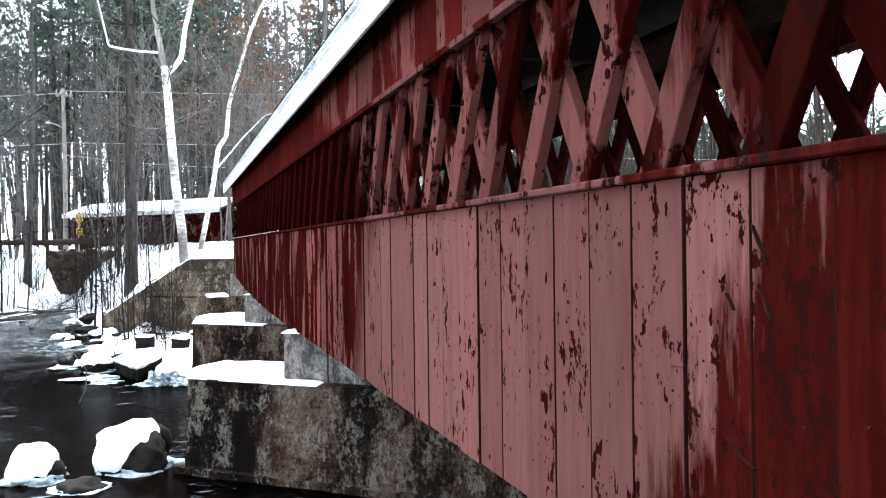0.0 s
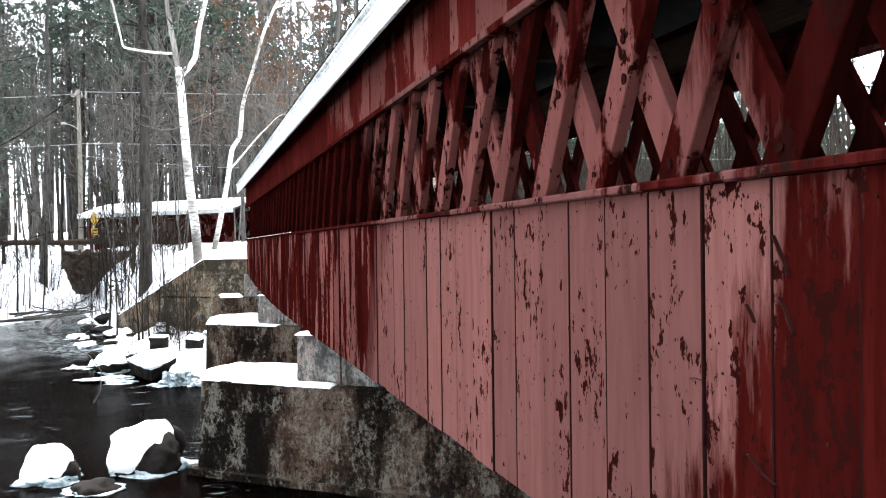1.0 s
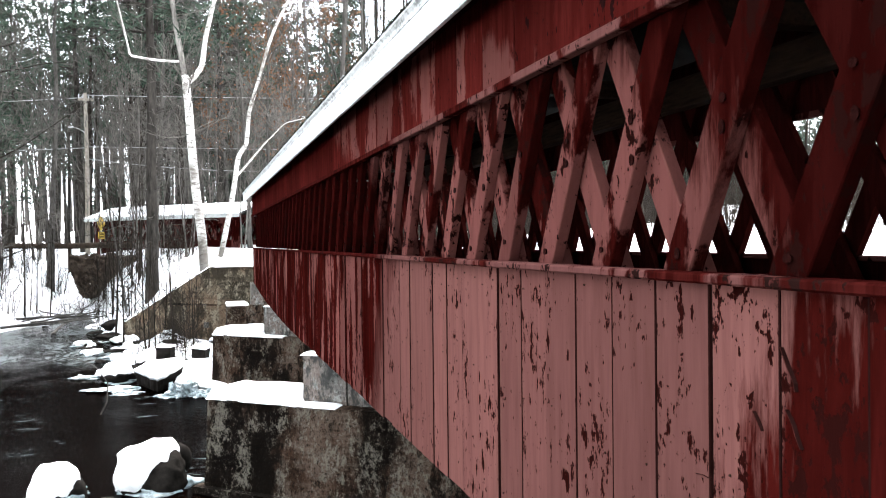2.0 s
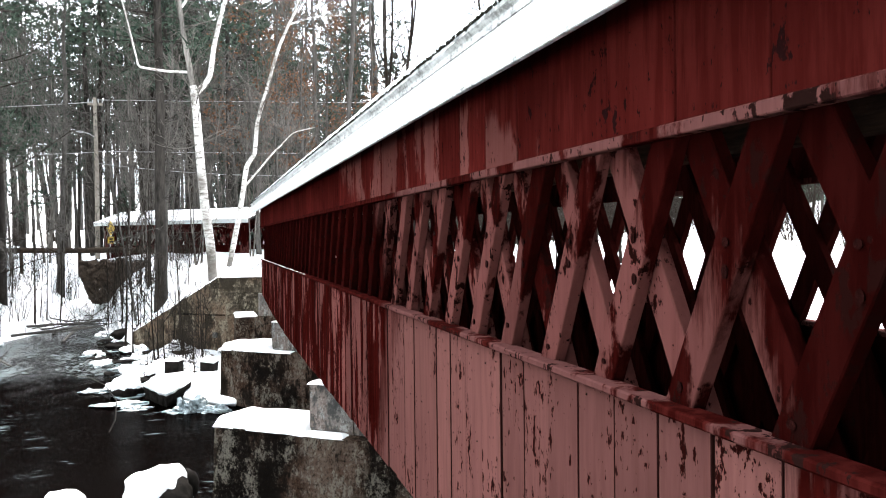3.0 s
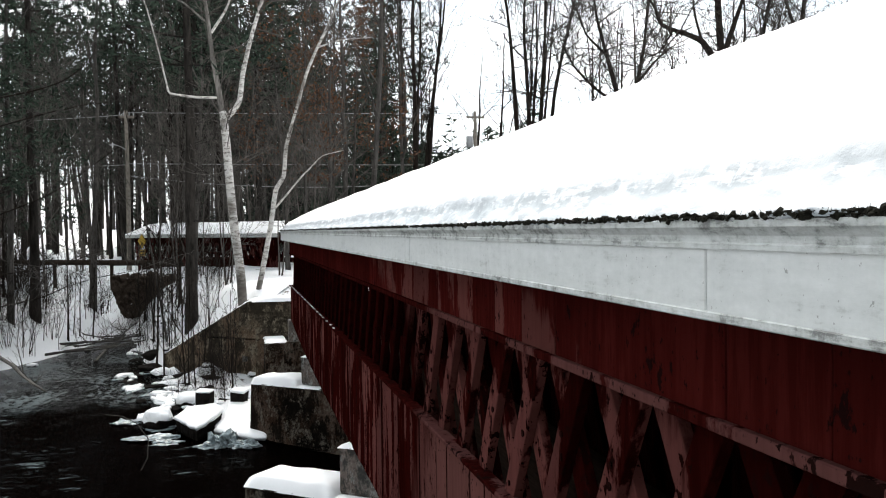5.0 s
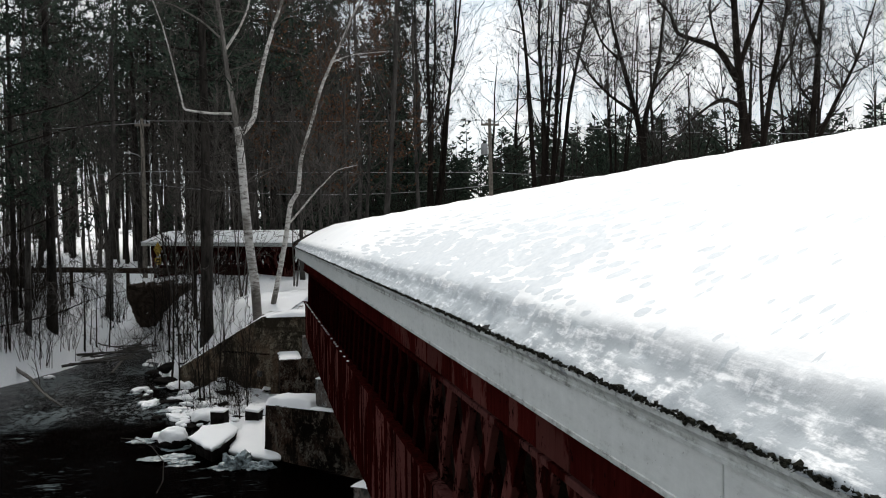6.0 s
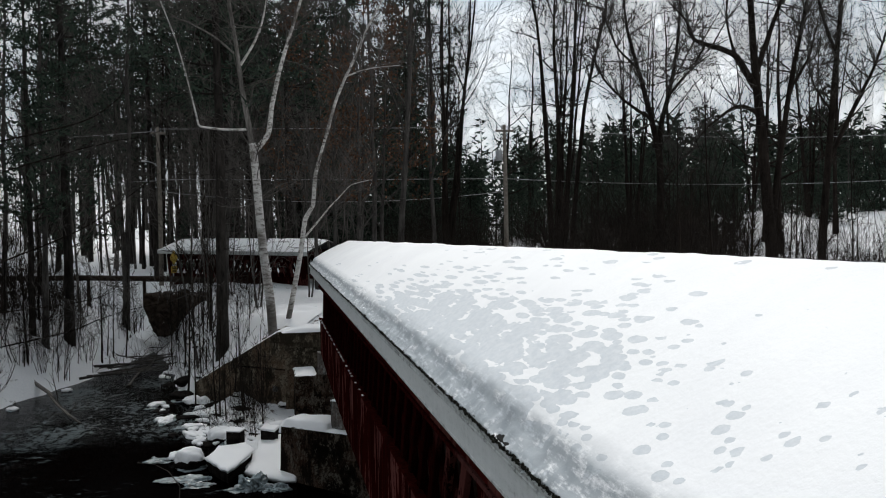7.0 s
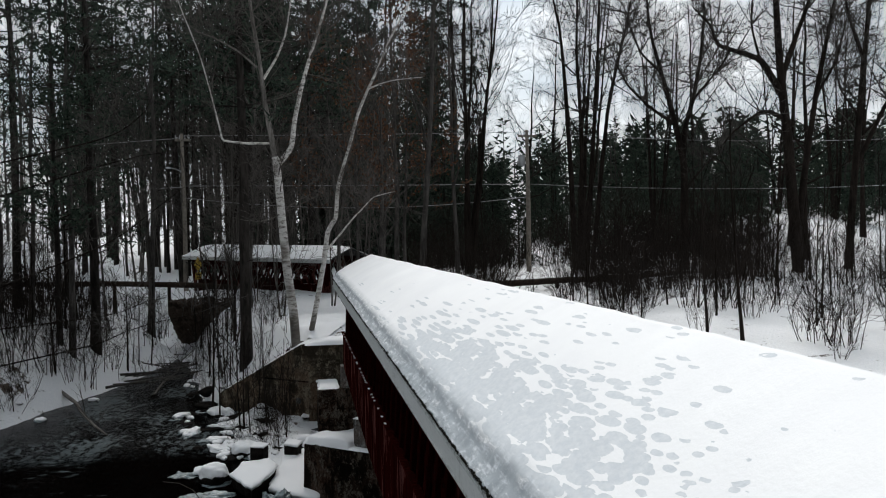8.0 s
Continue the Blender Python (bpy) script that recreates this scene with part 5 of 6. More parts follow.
def far_woods():
    rng = random.Random(55)
    wood, green = Buf(), Buf()
    for i in range(790):
        a = radians(rng.uniform(-62, 62) if i < 430 else rng.uniform(60, 300) if i < 620 else rng.uniform(7, 52))
        r = rng.uniform(82, 150) if i < 430 else rng.uniform(62, 110) if i < 620 else rng.uniform(72, 92)
        x, y = r * math.sin(a), r * math.cos(a)
        z = ground_height(x, y) - 0.2
        h = rng.uniform(16, 27) if a < radians(9) else rng.uniform(6, 12) if i < 620 else rng.uniform(5.5, 9)
        p = Vector((x, y, z))
        wood.tube([p, p + Vector((rng.uniform(-0.4, 0.4), rng.uniform(-0.4, 0.4), h * 0.6)), p + Vector((0, 0, h))], [h * 0.011, h * 0.007, 0.03], 4)
        if rng.random() < 0.7 or i >= 620:
            lo = rng.uniform(0.36, 0.52) if radians(-13) < a < radians(-2.5) else rng.uniform(0.03, 0.3)
            for k in range(150):
                f = lo + (1 - lo) * rng.random()
                t = rng.uniform(0, 2 * math.pi)
                d = Vector((math.cos(t), math.sin(t), rng.uniform(-0.8, 0.7)))
                reach = h * 0.17 * (1 - f) ** 0.7 + 0.2
                green.blade(p + Vector((0, 0, h * f)) + d * reach * rng.uniform(0.1, 0.8), d, rng.uniform(0.35, 0.95), rng.uniform(0.07, 0.18), d.cross(rand_dir(rng)).normalized())
        else:
            for k in range(16):
                f = rng.uniform(0.3, 0.95)
                t = rng.uniform(0, 2 * math.pi)
                d = Vector((math.cos(t) * 0.55, math.sin(t) * 0.55, 0.85))
                q = p + Vector((0, 0, h * f))
                e = q + d * h * 0.25 * (1.2 - f)
                wood.tube([q, e], [h * 0.003, 0.012], 3)
                for j in range(4):
                    w = q.lerp(e, rng.uniform(0.3, 1))
                    wood.tube([w, w + (d + rand_dir(rng) * 0.8) * h * 0.07], [0.02, 0.008], 3)
    ob = thing("far_woods", "dense dark mixed winter woods in the distance", "woods", kind="stuff")
    part("trunks", wood.mesh("trunks", BARK), None, ob)
    part("foliage", green.mesh("foliage", NEEDLE, smooth=False), None, ob)


far_woods()


def stem_tree(name, label, stems, group, mat, many, seed=77, long=(0.7, 1.9)):
    ob = thing(name, label, "tree", group)
    rng = random.Random(seed)
    twig = Buf()
    for i, (pts, r0, r1, *own) in enumerate(stems):
        pts = [Vector(p) for p in pts]
        fine, rad = [], []
        n = len(pts)
        for j in range(n - 1):
            for t in range(3):
                f = t / 3
                a, b = pts[max(j - 1, 0)], pts[min(j + 2, n - 1)]
                p0, p1 = pts[j], pts[j + 1]
                t0, t1 = (p1 - a) * 0.5, (b - p0) * 0.5
                h = f * f * (3 - 2 * f)
                p = p0.lerp(p1, h) + t0 * (f ** 3 - 2 * f * f + f) * 0.6 + t1 * (f ** 3 - f * f) * 0.6
                fine.append(p)
                rad.append(lerp(r0, r1, (j + f) / (n - 1)))
        fine.append(pts[-1])
        rad.append(r1)
        buf = Buf()
        buf.tube(fine, rad, 10 if r0 > 0.06 else 6)
        part("trunk" if i == 0 else "limb", buf.mesh("stem", own[0] if own else mat), None, ob)
        for c in range(int(14 * many) if i else int(9 * many)):
            k = rng.randint(int(len(fine) * 0.45 if r0 > 0.05 or mat is BIRCH else 1), len(fine) - 1)
            d = (rand_dir(rng) + Vector((0, -0.1, 0.5))).normalized()
            branch(twig, rng, fine[k], d, rng.uniform(*long), min(0.018 if mat is BIRCH else 0.035, rad[k] * 0.5), 2, twigs=(0, 0, 5, 3), thin=0.005 if mat is BIRCH else 0.007)
    tagged(part("twig_work", twig.mesh("twigs", BARK_LIGHT if mat is BIRCH else BARK), None, ob), kind="stuff")
    return ob


stem_tree("birch_tree", "white birch with a forked trunk and bare limbs above the abutment", [
    ([(-1.19, 25.2, 1.2), (-1.25, 25.1, 2.33), (-1.40, 24.85, 3.58), (-1.50, 24.6, 4.82), (-1.57, 24.4, 5.9), (-1.63, 24.4, 6.52), (-1.66, 24.4, 6.7)], 0.138, 0.098),
    ([(-1.60, 24.4, 6.3), (-1.66, 24.4, 6.6), (-1.75, 24.4, 7.28), (-1.90, 24.4, 8.2), (-2.01, 24.4, 9.27), (-2.2, 24.4, 10.6), (-2.35, 24.4, 12.6), (-2.3, 24.3, 14.5)], 0.098, 0.026, BIRCH_GREY),
    ([(-1.62, 24.4, 6.45), (-1.22, 24.4, 6.95), (-1.10, 24.35, 7.75), (-0.88, 24.3, 8.67), (-0.60, 24.3, 9.6), (-0.34, 24.25, 10.37), (0.0, 24.2, 11.6), (0.3, 24.2, 13.5)], 0.085, 0.018),
    ([(-1.78, 24.4, 7.07), (-2.35, 24.3, 7.06), (-2.99, 24.2, 7.13), (-3.08, 24.2, 7.40), (-3.29, 24.2, 8.34), (-3.56, 24.15, 9.4), (-4.04, 24.1, 10.7), (-4.4, 24.0, 12.0)], 0.036, 0.009),
    ([(-2.08, 24.4, 9.12), (-2.59, 24.4, 9.56), (-3.25, 24.45, 9.93), (-3.62, 24.5, 10.07), (-4.3, 24.5, 10.6)], 0.03, 0.009, BIRCH_GREY),
    ([(-1.92, 24.4, 8.81), (-1.55, 24.5, 9.43), (-1.31, 24.5, 10.04), (-1.14, 24.5, 10.96), (-0.9, 24.6, 12.6)], 0.042, 0.010),
], "birch trees", BIRCH, 2.2)
stem_tree("birch_tree", "slender leaning white birch with bare limbs above the abutment", [
    ([(-0.88, 25.55, 1.2), (-0.66, 25.5, 2.18), (-0.37, 25.5, 3.65), (-0.22, 25.5, 4.63), (0.01, 25.5, 5.03), (0.10, 25.5, 5.93), (0.39, 25.45, 6.9), (0.69, 25.4, 7.96), (1.0, 25.4, 8.7), (1.25, 25.4, 9.2), (1.68, 25.35, 10.18), (2.23, 25.3, 11.17), (2.9, 25.2, 12.6)], 0.085, 0.018),
    ([(-0.3, 25.5, 4.05), (0.09, 25.4, 4.5), (0.50, 25.3, 5.0), (0.77, 25.25, 5.27), (1.10, 25.2, 5.6), (1.7, 25.1, 5.75)], 0.032, 0.008),
    ([(1.05, 25.4, 8.75), (1.16, 25.35, 8.78), (1.66, 25.3, 8.95), (2.57, 25.2, 9.05)], 0.03, 0.008),
], "birch trees", BIRCH, 2.2, 78)
stem_tree("bare_tree", "big leafless tree with one long arching limb", [
    ([(19.5, 33, 1.3), (19.17, 33, 4.87), (18.89, 33, 8.03), (18.57, 33, 10.75), (18.38, 33, 13.62), (18.21, 33, 16.34), (18.36, 33, 18.6)], 0.27, 0.05),
    ([(18.57, 33, 9.9), (17.75, 33, 11.12), (16.90, 32.8, 11.38), (15.67, 32.6, 11.66), (15.26, 32.5, 12.41), (14.49, 32.4, 13.07)], 0.16, 0.03),
    ([(18.8, 33, 8.75), (18.09, 33, 9.09), (17.52, 33, 8.99), (16.47, 33, 8.24), (15.92, 33, 7.62)], 0.10, 0.02),
    ([(18.62, 33, 10.43), (19.31, 33, 12.27), (19.86, 33, 13.66), (20.32, 33, 15.74)], 0.13, 0.03),
    ([(19.4, 33.2, 3.5), (19.76, 33.2, 6.47), (20.30, 33.2, 9.80), (20.78, 33.2, 12.07), (21.14, 33.2, 13.70), (21.60, 33.2, 16.48)], 0.16, 0.03),
    ([(20.3, 33.2, 9.8), (21.2, 33.2, 11.2), (21.7, 33.2, 13.0)], 0.07, 0.02),
    ([(17.7, 33, 11.1), (17.3, 33, 12.6), (17.4, 33, 14.5)], 0.07, 0.015),
    ([(16.2, 32.7, 11.5), (15.6, 32.7, 10.6), (14.6, 32.7, 10.2)], 0.05, 0.012),
], "leafless trees", BARK_DARK, 2.2, 81, (1.0, 2.9))
stem_tree("bare_tree", "leafless tree with a leaning dark trunk in snow", [
    ([(21.94, 33.5, 1.2), (22.12, 33.5, 4.36), (22.59, 33.5, 9.89), (22.98, 33.5, 13.87), (23.21, 33.5, 17.41)], 0.21, 0.04),
    ([(22.28, 33.5, 6.74), (23.55, 33.5, 9.13), (24.62, 33.5, 11.05), (25.69, 33.5, 13.95)], 0.12, 0.03),
    ([(22.75, 33.5, 11.3), (21.95, 33.5, 13.37), (21.56, 33.5, 15.71)], 0.10, 0.02),
    ([(22.5, 33.5, 9.0), (21.7, 33.5, 10.0), (21.2, 33.5, 11.4)], 0.06, 0.015),
], "leafless trees", BARK_DARK, 3.0, 82, (1.0, 2.9))
stem_tree("bare_tree", "leafless tree with a forked trunk spreading wide", [
    ([(16.26, 37, 1.6), (16.25, 37, 4.94), (16.24, 37, 7.23), (15.71, 37, 9.51), (15.13, 37, 11.52), (14.66, 37, 13.26), (14.42, 37, 15.99)], 0.21, 0.03),
    ([(16.21, 37, 7.2), (16.30, 37, 8.76), (16.74, 37, 10.28), (17.08, 37, 12.05), (17.26, 37, 14.08), (17.10, 37, 16.08)], 0.14, 0.03),
    ([(15.84, 37, 9.0), (14.64, 37, 9.76), (13.58, 37, 10.75), (12.93, 37, 11.99)], 0.09, 0.02),
    ([(16.7, 37, 10.1), (17.7, 37, 11.2), (18.6, 37, 11.9)], 0.07, 0.02),
    ([(15.2, 37, 11.3), (14.2, 37, 12.2), (13.6, 37, 13.6)], 0.07, 0.02),
    ([(16.24, 37, 6.0), (17.3, 37, 7.2), (18.2, 37, 7.9)], 0.06, 0.015),
], "leafless trees", BARK_DARK, 3.0, 83, (1.0, 2.8))
stem_tree("bare_tree", "clump of tall leafless stems growing from one base", [
    ([(12.16, 40, 1.5), (11.92, 40, 7.18), (11.68, 40, 11.19), (11.43, 40, 13.84), (10.78, 40, 16.72)], 0.15, 0.03),
    ([(12.58, 40, 1.5), (13.06, 40, 8.52), (13.33, 40, 12.81), (13.48, 40, 16.81)], 0.14, 0.03),
    ([(12.38, 40, 1.5), (12.49, 40, 8.52), (12.26, 40, 12.79), (12.41, 40, 16.78)], 0.14, 0.03),
    ([(12.86, 40, 1.5), (13.78, 40, 9.87), (14.67, 40, 13.64), (15.26, 40, 16.34)], 0.12, 0.03),
], "leafless trees", BARK_DARK, 2.4, 84, (1.0, 3.0))


stem_tree("bare_tree", "leafless tree on the bank with long thin side branches", [
    ([(-9.3, 24.6, -0.6), (-9.2, 24.5, 2.0), (-9.0, 24.4, 5.0), (-8.8, 24.3, 8.5), (-8.7, 24.2, 12.0)], 0.11, 0.03),
    ([(-9.1, 24.4, 3.2), (-6.37, 24, 4.26), (-5.60, 24, 4.68), (-4.98, 24, 5.15), (-4.28, 24, 5.69), (-4.0, 24, 5.90)], 0.022, 0.006),
    ([(-8.9, 24.3, 6.5), (-6.33, 24, 7.07), (-5.56, 24, 7.37), (-4.97, 24, 7.86), (-4.77, 24, 8.31)], 0.024, 0.006),
    ([(-9.0, 24.3, 5.6), (-5.99, 23.5, 6.43), (-5.49, 23.5, 6.55), (-5.02, 23.5, 6.68), (-4.46, 23.5, 6.75)], 0.02, 0.006),
    ([(-9.2, 24.5, 1.2), (-6.51, 24.5, 1.73), (-5.72, 24.5, 2.04), (-4.93, 24.5, 2.27), (-3.97, 24.5, 2.44)], 0.02, 0.006),
    ([(-9.2, 24.5, 2.2), (-6.39, 24, 2.51), (-5.63, 24, 2.66), (-4.98, 24, 2.92), (-4.45, 24, 3.0)], 0.016, 0.005),
], "leafless trees", BARK_DARK, 1.0, 91, (0.5, 1.4))
stem_tree("sapling", "dark bent sapling rising from the bank", [
    ([(-3.4, 27.6, -0.3), (-3.63, 27.5, 1.53), (-3.96, 27.5, 3.68), (-4.07, 27.5, 4.62), (-4.35, 27.5, 6.26), (-4.6, 27.5, 7.6)], 0.035, 0.010),
    ([(-3.7, 27.5, 3.3), (-3.3, 27.5, 4.2), (-3.0, 27.5, 4.9)], 0.014, 0.005),
], "saplings", BARK, 1.0, 92, (0.5, 1.2))


# ---- shrubs and brush ----
def shrub_buf(seed, stems, height):
    rng = random.Random(seed)
    b = Buf()
    for i in range(stems):
        a = rng.uniform(0, 2 * math.pi)
        p = Vector((math.cos(a), math.sin(a), 0)) * rng.uniform(0, 0.55) + Vector((0, 0, -0.1))
        d = Vector((math.cos(a) * 0.22, math.sin(a) * 0.22, 1)) + rand_dir(rng) * 0.22
        branch(b, rng, p, d.normalized(), height * rng.uniform(0.5, 1.1), rng.uniform(0.009, 0.02), 2, up=0.06, jitter=0.16, twigs=(0, 0, 5, 3), thin=0.0045)
    return b


def shrub_thing(seed, stems, height):
    ob = thing("shrub", "leafless brown brush growing out of the snow", "shrub", "bank shrubs")
    part("brush", shrub_buf(seed, stems, height).mesh("stems", BARK_DARK), None, ob)
    return ob


SHRUBS = [shrub_thing(400, 12, 1.9), shrub_thing(401, 16, 2.6), shrub_thing(402, 9, 1.4), shrub_thing(403, 14, 3.2)]
rng = random.Random(31)


grove(SHRUBS, spots(rng, 15, (-14, -1), (26.5, 36), 0.8, on_bank), rng, 0.35, 0.8)
grove(SHRUBS, spots(rng, 16, (-8, 0), (21.2, 25.6), 0.35, lambda x, y: -3.7 < x < -1.1 and ground_height(x, y) > water_z(y) + 0.02), rng, 0.25, 0.5)
grove(SAPLINGS, spots(rng, 16, (-7, 0), (21.2, 26.6), 0.4, lambda x, y: -3.9 < x < -1.4 and ground_height(x, y) > water_z(y) + 0.02), rng, 0.3, 0.8)
grove(SAPLINGS, spots(rng, 34, (-19, -6), (26, 40), 0.7, on_bank), rng, 0.3, 0.7)
grove(SHRUBS, spots(rng, 46, (-44, -12), (25, 44), 0.7, on_bank), rng, 0.5, 1.0)
grove(SHRUBS, spots(rng, 44, (-30, -12), (25, 37), 0.7, on_bank), rng, 0.6, 1.1)
grove(SHRUBS, spots(rng, 110, (8, 30), (27, 50), 0.8, dry), rng, 0.7, 1.3)
grove(SHRUBS, spots(rng, 70, (12, 46), (19, 34), 0.9, dry), rng, 0.35, 0.8)
grove(SAPLINGS, spots(rng, 70, (9, 48), (20, 40), 1.0, dry), rng, 0.5, 1.3)
grove(SHRUBS, spots(rng, 22, (28, 52), (18, 50), 1.1, dry), rng, 0.4, 0.8)


rng = random.Random(131)
grove(SHRUBS, spots(rng, 22, (-19, -8), (24, 40), 0.9, on_bank), rng, 0.35, 0.7)
grove(SHRUBS, spots(rng, 30, (13, 32), (20, 36), 0.8, dry), rng, 0.4, 0.8)
grove(SAPLINGS, spots(rng, 30, (13, 42), (20, 36), 1.0, dry), rng, 0.6, 1.3)


# ---- the second covered bridge, road furniture ----
FA, FB = Vector((-5.95, 42.4, 0)), Vector((0.3, 35.5, 0))
ALONG = (FB - FA).normalized()
FTURN = Matrix.Translation((FA.x, FA.y, 0)) @ Matrix.Rotation(math.atan2(ALONG.y, ALONG.x), 4, "Z")
FLEN = (FB - FA).length
second = thing("covered_bridge", "small red covered footbridge with snowy roof beyond the road", "bridge")
second.matrix_basis = FTURN
FZ = 3.34
for side in (0.0, 1.9):
    part("siding", prism([(0.55, 1.2), (FLEN - 0.55, 1.2), (FLEN - 0.3, 2.32), (0.3, 2.32)], 1, side, side + 0.03), RED, second, "red board siding")
    part("frieze", prism([(0.1, 2.98), (FLEN - 0.1, 2.98), (FLEN, FZ + 0.05), (0, FZ + 0.05)], 1, side, side + 0.03), RED, second)
    for sg in (-1, 1):
        me = mesh_of("plank", prism([(-0.07 - sg * 0.02, 2.3), (0.07 - sg * 0.02, 2.3), (0.07 + sg * 0.36, 3.0), (-0.07 + sg * 0.36, 3.0)], 1, side + 0.035 + 0.02 * sg, side + 0.055 + 0.02 * sg), RED)
        for i in range(19):
            part("lattice_plank", me, None, second).location.x = 0.6 + i * 0.46
for x in (0.12, FLEN - 0.42):
    part("end_panel", prism([(x + (0.25 if x < 1 else 0.05), 1.2), (x + (0.45 if x < 1 else 0.3), 1.2), (x + 0.42, 3.1), (x - 0.06, 3.1)], 1, -0.01, 0.032), RED, second, "red slanted end boards")
part("deck", box((0.3, 0.0, 1.1), (FLEN - 0.3, 1.93, 1.25)), TIMBER, second)
part("roof", prism([(-0.28, FZ), (0.96, 3.78), (2.2, FZ), (2.2, FZ - 0.05), (0.96, 3.72), (-0.28, FZ - 0.05)], 0, -0.2, FLEN + 0.2), SHINGLE, second)
part("fascia_board", box((-0.22, -0.31, FZ - 0.13), (FLEN + 0.22, -0.285, FZ + 0.03), 0.004), WHITE, second, "white painted fascia board")


def small_snow(u, v):
    x = lerp(-0.24, FLEN + 0.24, u)
    yy = lerp(-0.34, 2.26, v)
    z = lerp(FZ + 0.03, 3.81, 1 - abs(yy - 0.96) / 1.3)
    return x, yy, z + 0.07 * (1 - abs(u * 2 - 1) ** 12) * (1 - abs(v * 2 - 1) ** 10) + 0.015 * wob(x * 2, yy * 2)


me = sheet([i / 60 for i in range(61)], [i / 16 for i in range(17)], small_snow)
me.materials.append(SNOW)
part("snow", me, None, second, "white snow on the roof")

POLE_WOOD = plain("weathered_pole_wood", (0.24, 0.215, 0.185), 0.9, 0, 0.35, 9, 0.4)
GREY_METAL = plain("grey_metal", (0.42, 0.43, 0.44), 0.45, 0.7, 0.1)
WIRE = plain("frosted_cable", (0.34, 0.34, 0.35), 0.7, 0, 0.4)


def tube_part(name, pts, r0, r1, mat, parent, sides=8, label=""):
    b = Buf()
    n = len(pts)
    b.tube([Vector(p) for p in pts], [lerp(r0, r1, i / max(1, n - 1)) for i in range(n)], sides)
    return part(name, b.mesh(name, mat), None, parent, label)


def utility_pole(x, y, z, top, arm, box_side, lamp=False):
    ob = thing("utility_pole", "weathered wooden utility pole with a crossarm beside the road", "utility pole", "utility poles", at=(x, y, z))
    h = top - z
    tube_part("shaft", [(0, 0, -0.3), (0.02, 0, h * 0.5), (-0.03, 0, h)], 0.12, 0.08, POLE_WOOD, ob)
    part("crossarm", box((-arm, -0.05, h - 0.35), (arm, 0.05, h - 0.24), 0.01), POLE_WOOD, ob)
    for i in (-0.9, -0.35, 0.35, 0.9):
        tube_part("insulator", [(i * arm, 0, h - 0.24), (i * arm, 0, h - 0.06)], 0.035, 0.02, GREY_METAL, ob, 6)
    if box_side:
        tube_part("transformer", [(box_side * 0.3, 0, h - 1.7), (box_side * 0.3, 0, h - 1.2)], 0.17, 0.17, GREY_METAL, ob, 10, "grey metal transformer can")
    if lamp:
        tube_part("lamp_arm", [(0, 0, h - 1.85), (-0.25, -0.2, h - 1.68), (-0.5, -0.36, h - 1.62)], 0.018, 0.015, GREY_METAL, ob, 6)
        part("lamp_head", blob(0.14, 0.09, 0.05, 3.0, 2, 0.1), GREY_METAL, ob).location = (-0.6, -0.42, h - 1.62)
    return ob


PL, PR = Vector((-6.2, 42.6, 2.0)), Vector((9.8, 40.0, 1.9))
utility_pole(PL.x, PL.y, PL.z, 9.1, 0.34, 0, True)
utility_pole(PR.x, PR.y, PR.z, 9.05, 0.45, -1)
for (a, b, sag) in (((-6.2, 42.6, 9.0), (9.8, 40.0, 8.95), 0.03), ((-6.2, 42.6, 6.65), (9.8, 40.0, 6.5), 0.02), ((-6.2, 42.6, 6.1), (9.8, 40.0, 5.9), 0.5),
                    ((-6.2, 42.6, 8.9), (-40, 50, 9.2), 0.6), ((-6.2, 42.6, 6.6), (-40, 50, 6.8), 0.4), ((9.8, 40.0, 8.95), (40, 41, 9.4), 0.6), ((9.8, 40.0, 6.5), (40, 41, 6.9), 0.5)):
    A, B = Vector(a), Vector(b)
    b = Buf()
    n = 16
    b.tube([A.lerp(B, i / n) - Vector((0, 0, 4 * sag * (i / n) * (1 - i / n))) for i in range(n + 1)], [0.014] * (n + 1), 4)
    ob = new("overhead_cable", b.mesh("cable", WIRE))
    tagged(ob, "thin frosted overhead cable slung between utility poles", "cable", "overhead cables")

RAILWOOD = plain("dark_wet_timber", (0.035, 0.026, 0.02), 0.85, 0, 0.4, 8, 0.5)


def guard_rail(points, z, label):
    ob = thing("guard_rail", label, "guard rail")
    for (ax, ay), (bx, by) in zip(points, points[1:]):
        A, B = Vector((ax, ay, z)), Vector((bx, by, z))
        tube_part("beam", [A, A.lerp(B, 0.5) + Vector((0, 0, 0.03)), B], 0.13, 0.12, RAILWOOD, ob, 6)
        n = max(1, int((B - A).length / 2.4))
        for i in range(n):
            p = A.lerp(B, i / n)
            tube_part("post", [(p.x, p.y + 0.12, ground_height(p.x, p.y) - 0.3), (p.x, p.y + 0.12, z + 0.12)], 0.09, 0.085, RAILWOOD, ob, 6)


guard_rail(((-19, 45.5), (-12, 43.6), (-6.8, 41.2), (-3.6, 38.2)), 2.12, "dark timber guard rail along the snowy road")
guard_rail(((6.5, 33.0), (12, 34.4), (18, 36.0), (30, 39.5)), 2.35, "dark timber guard rail beyond the bridge")

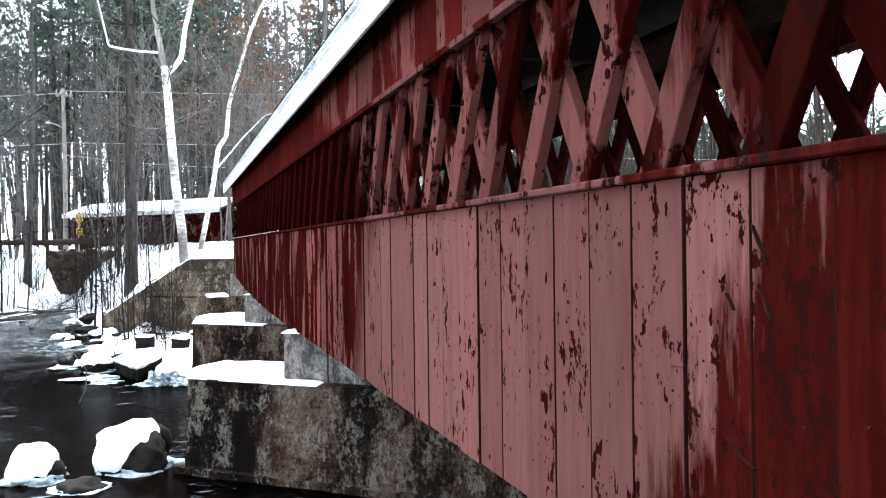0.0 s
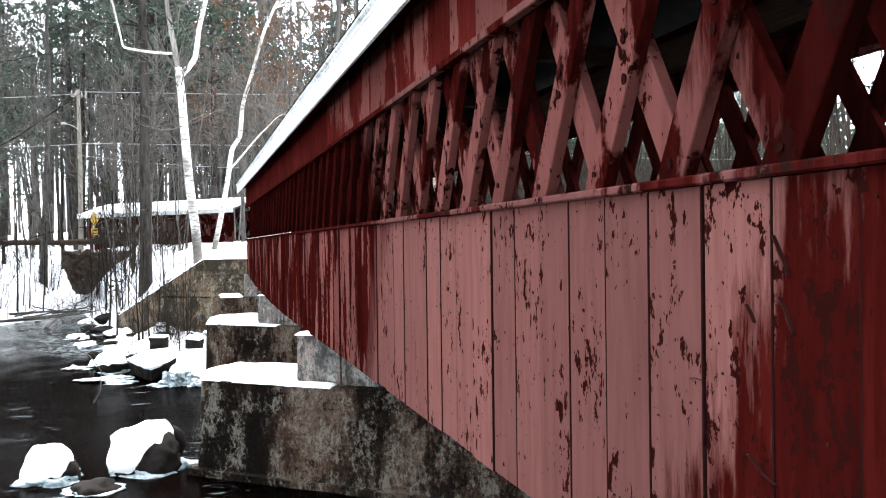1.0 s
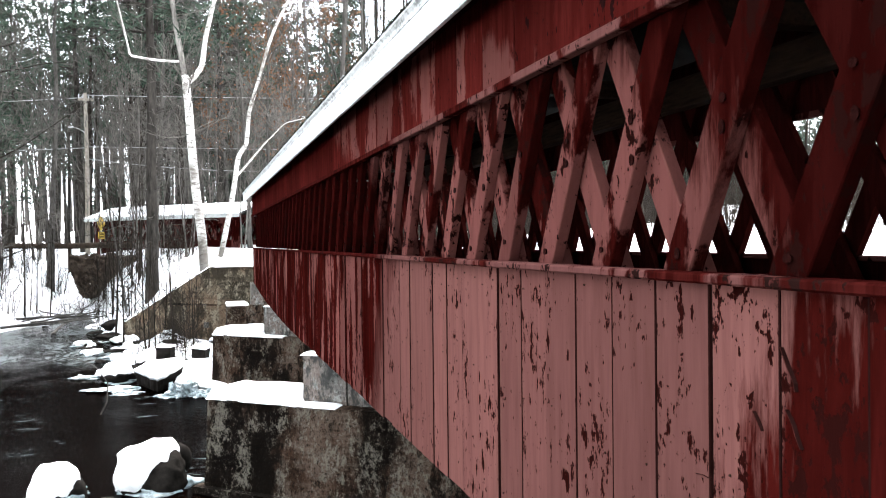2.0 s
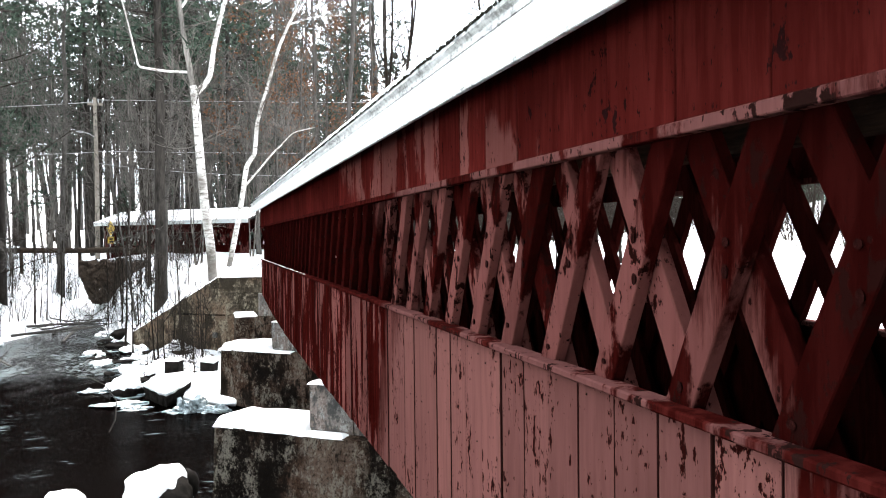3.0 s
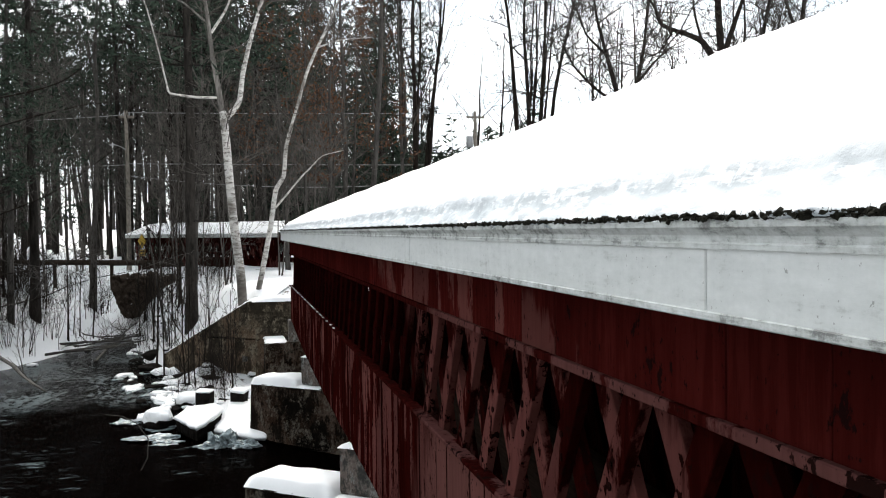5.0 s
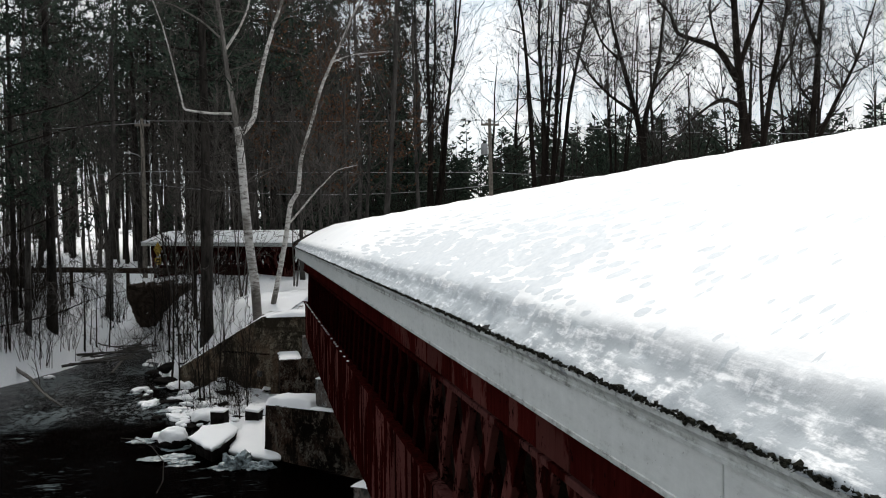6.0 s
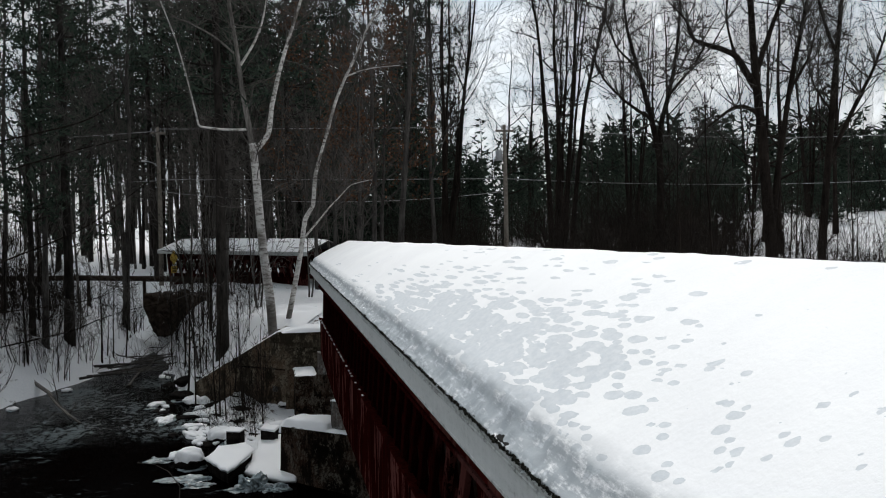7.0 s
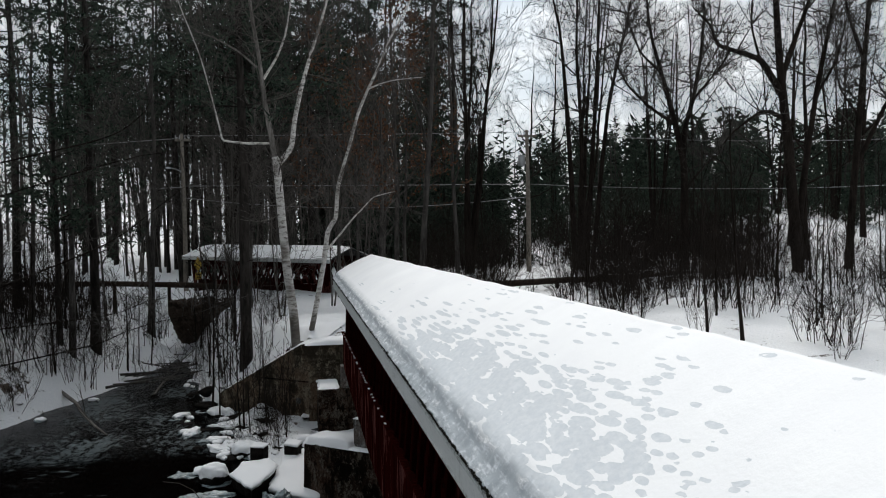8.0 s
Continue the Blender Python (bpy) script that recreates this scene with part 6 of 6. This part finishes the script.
YELLOW = plain("yellow_sign_paint", (0.42, 0.27, 0.025), 0.5, 0, 0.15)
BLACK = plain("black_sign_paint", (0.02, 0.02, 0.02), 0.6)
sign = thing("road_sign", "yellow road sign with a plate below on a post", "sign", at=(-5.35, 39.9, 0))
sign.rotation_euler = (0, 0, radians(62))
tube_part("post", [(0, 0.04, 1.4), (0, 0.04, 3.4)], 0.03, 0.03, GREY_METAL, sign, 6)
part("diamond", prism([(0, 2.75), (0.3, 3.08), (0, 3.41), (-0.3, 3.08)], 1, -0.01, 0.01), YELLOW, sign)
part("plate", box((-0.22, -0.01, 2.42), (0.22, 0.01, 2.72)), YELLOW, sign)
for z in (2.5, 2.62):
    part("bar", box((-0.16, -0.016, z - 0.025), (0.16, -0.011, z + 0.025)), BLACK, sign)

# ---- fallen branches ----
def fallen(points, r, label, seed, mat=BARK):
    ob = thing("fallen_branch", label, "branch", "fallen branches")
    tube_part("stem", points, r, r * 0.35, mat, ob, 6)
    rng = random.Random(seed)
    for i in range(4):
        b = Buf()
        p = Vector(points[len(points) // 2]).lerp(Vector(points[-1]), rng.random())
        branch(b, rng, p, (rand_dir(rng) + Vector((0, 0, 0.6))).normalized(), rng.uniform(0.5, 1.2), r * 0.3, 2, twigs=(0, 0, 4))
        part("twig", b.mesh("twig", BARK), None, ob)


fallen([(-9.0, 29.0, 0.2), (-8.35, 28.6, -0.28), (-7.75, 27.6, -0.40), (-7.3, 26.4, -0.46), (-6.7, 25.0, -0.52), (-6.2, 24.2, -0.64)], 0.075, "pale fallen branch leaning from the bank into the stream", 1, BIRCH_GREY)
fallen([(-7.84, 37.6, -0.05), (-7.3, 37.0, -0.2), (-6.7, 36.5, -0.26), (-6.1, 36.5, -0.38), (-5.5, 36.1, -0.34)], 0.035, "fallen branch lying across the stream", 2)
fallen([(-5.75, 29.2, -0.6), (-5.62, 30.6, -0.42), (-5.35, 31.9, -0.34), (-5.32, 33.2, -0.12), (-5.0, 34.4, 0.1)], 0.045, "fallen branch leaning on the bank", 3)
fallen([(-7.2, 33.9, 0.0), (-6.7, 33.4, -0.2), (-6.1, 33.2, -0.3), (-5.4, 32.7, -0.42), (-4.8, 32.6, -0.34)], 0.03, "fallen branch lying across the stream", 4)

rng = random.Random(66)
for i in range(12):
    x, y = rng.uniform(-7.4, -4.6), rng.uniform(29.5, 35.0)
    a, n = rng.uniform(-0.6, 0.7), rng.uniform(0.7, 1.5)
    z = -0.56 + rng.uniform(0.0, 0.25)
    fallen([(x - n * math.cos(a), y - n * math.sin(a), z), (x, y, z + 0.08), (x + n * math.cos(a), y + n * math.sin(a), z + rng.uniform(0.0, 0.3))], rng.uniform(0.025, 0.05), "dark stick caught in the jam across the stream", 10 + i)

reed = thing("bent_twig", "thin bent twig arching out of the water", "twig")
tube_part("stem", [(-3.2, 17.0, -1.1), (-3.02, 17.0, -0.75), (-3.0, 17.0, -0.4), (-3.2, 17.0, -0.1), (-3.45, 17.0, 0.05), (-3.75, 17.0, 0.1)], 0.013, 0.006, BARK, reed, 5)
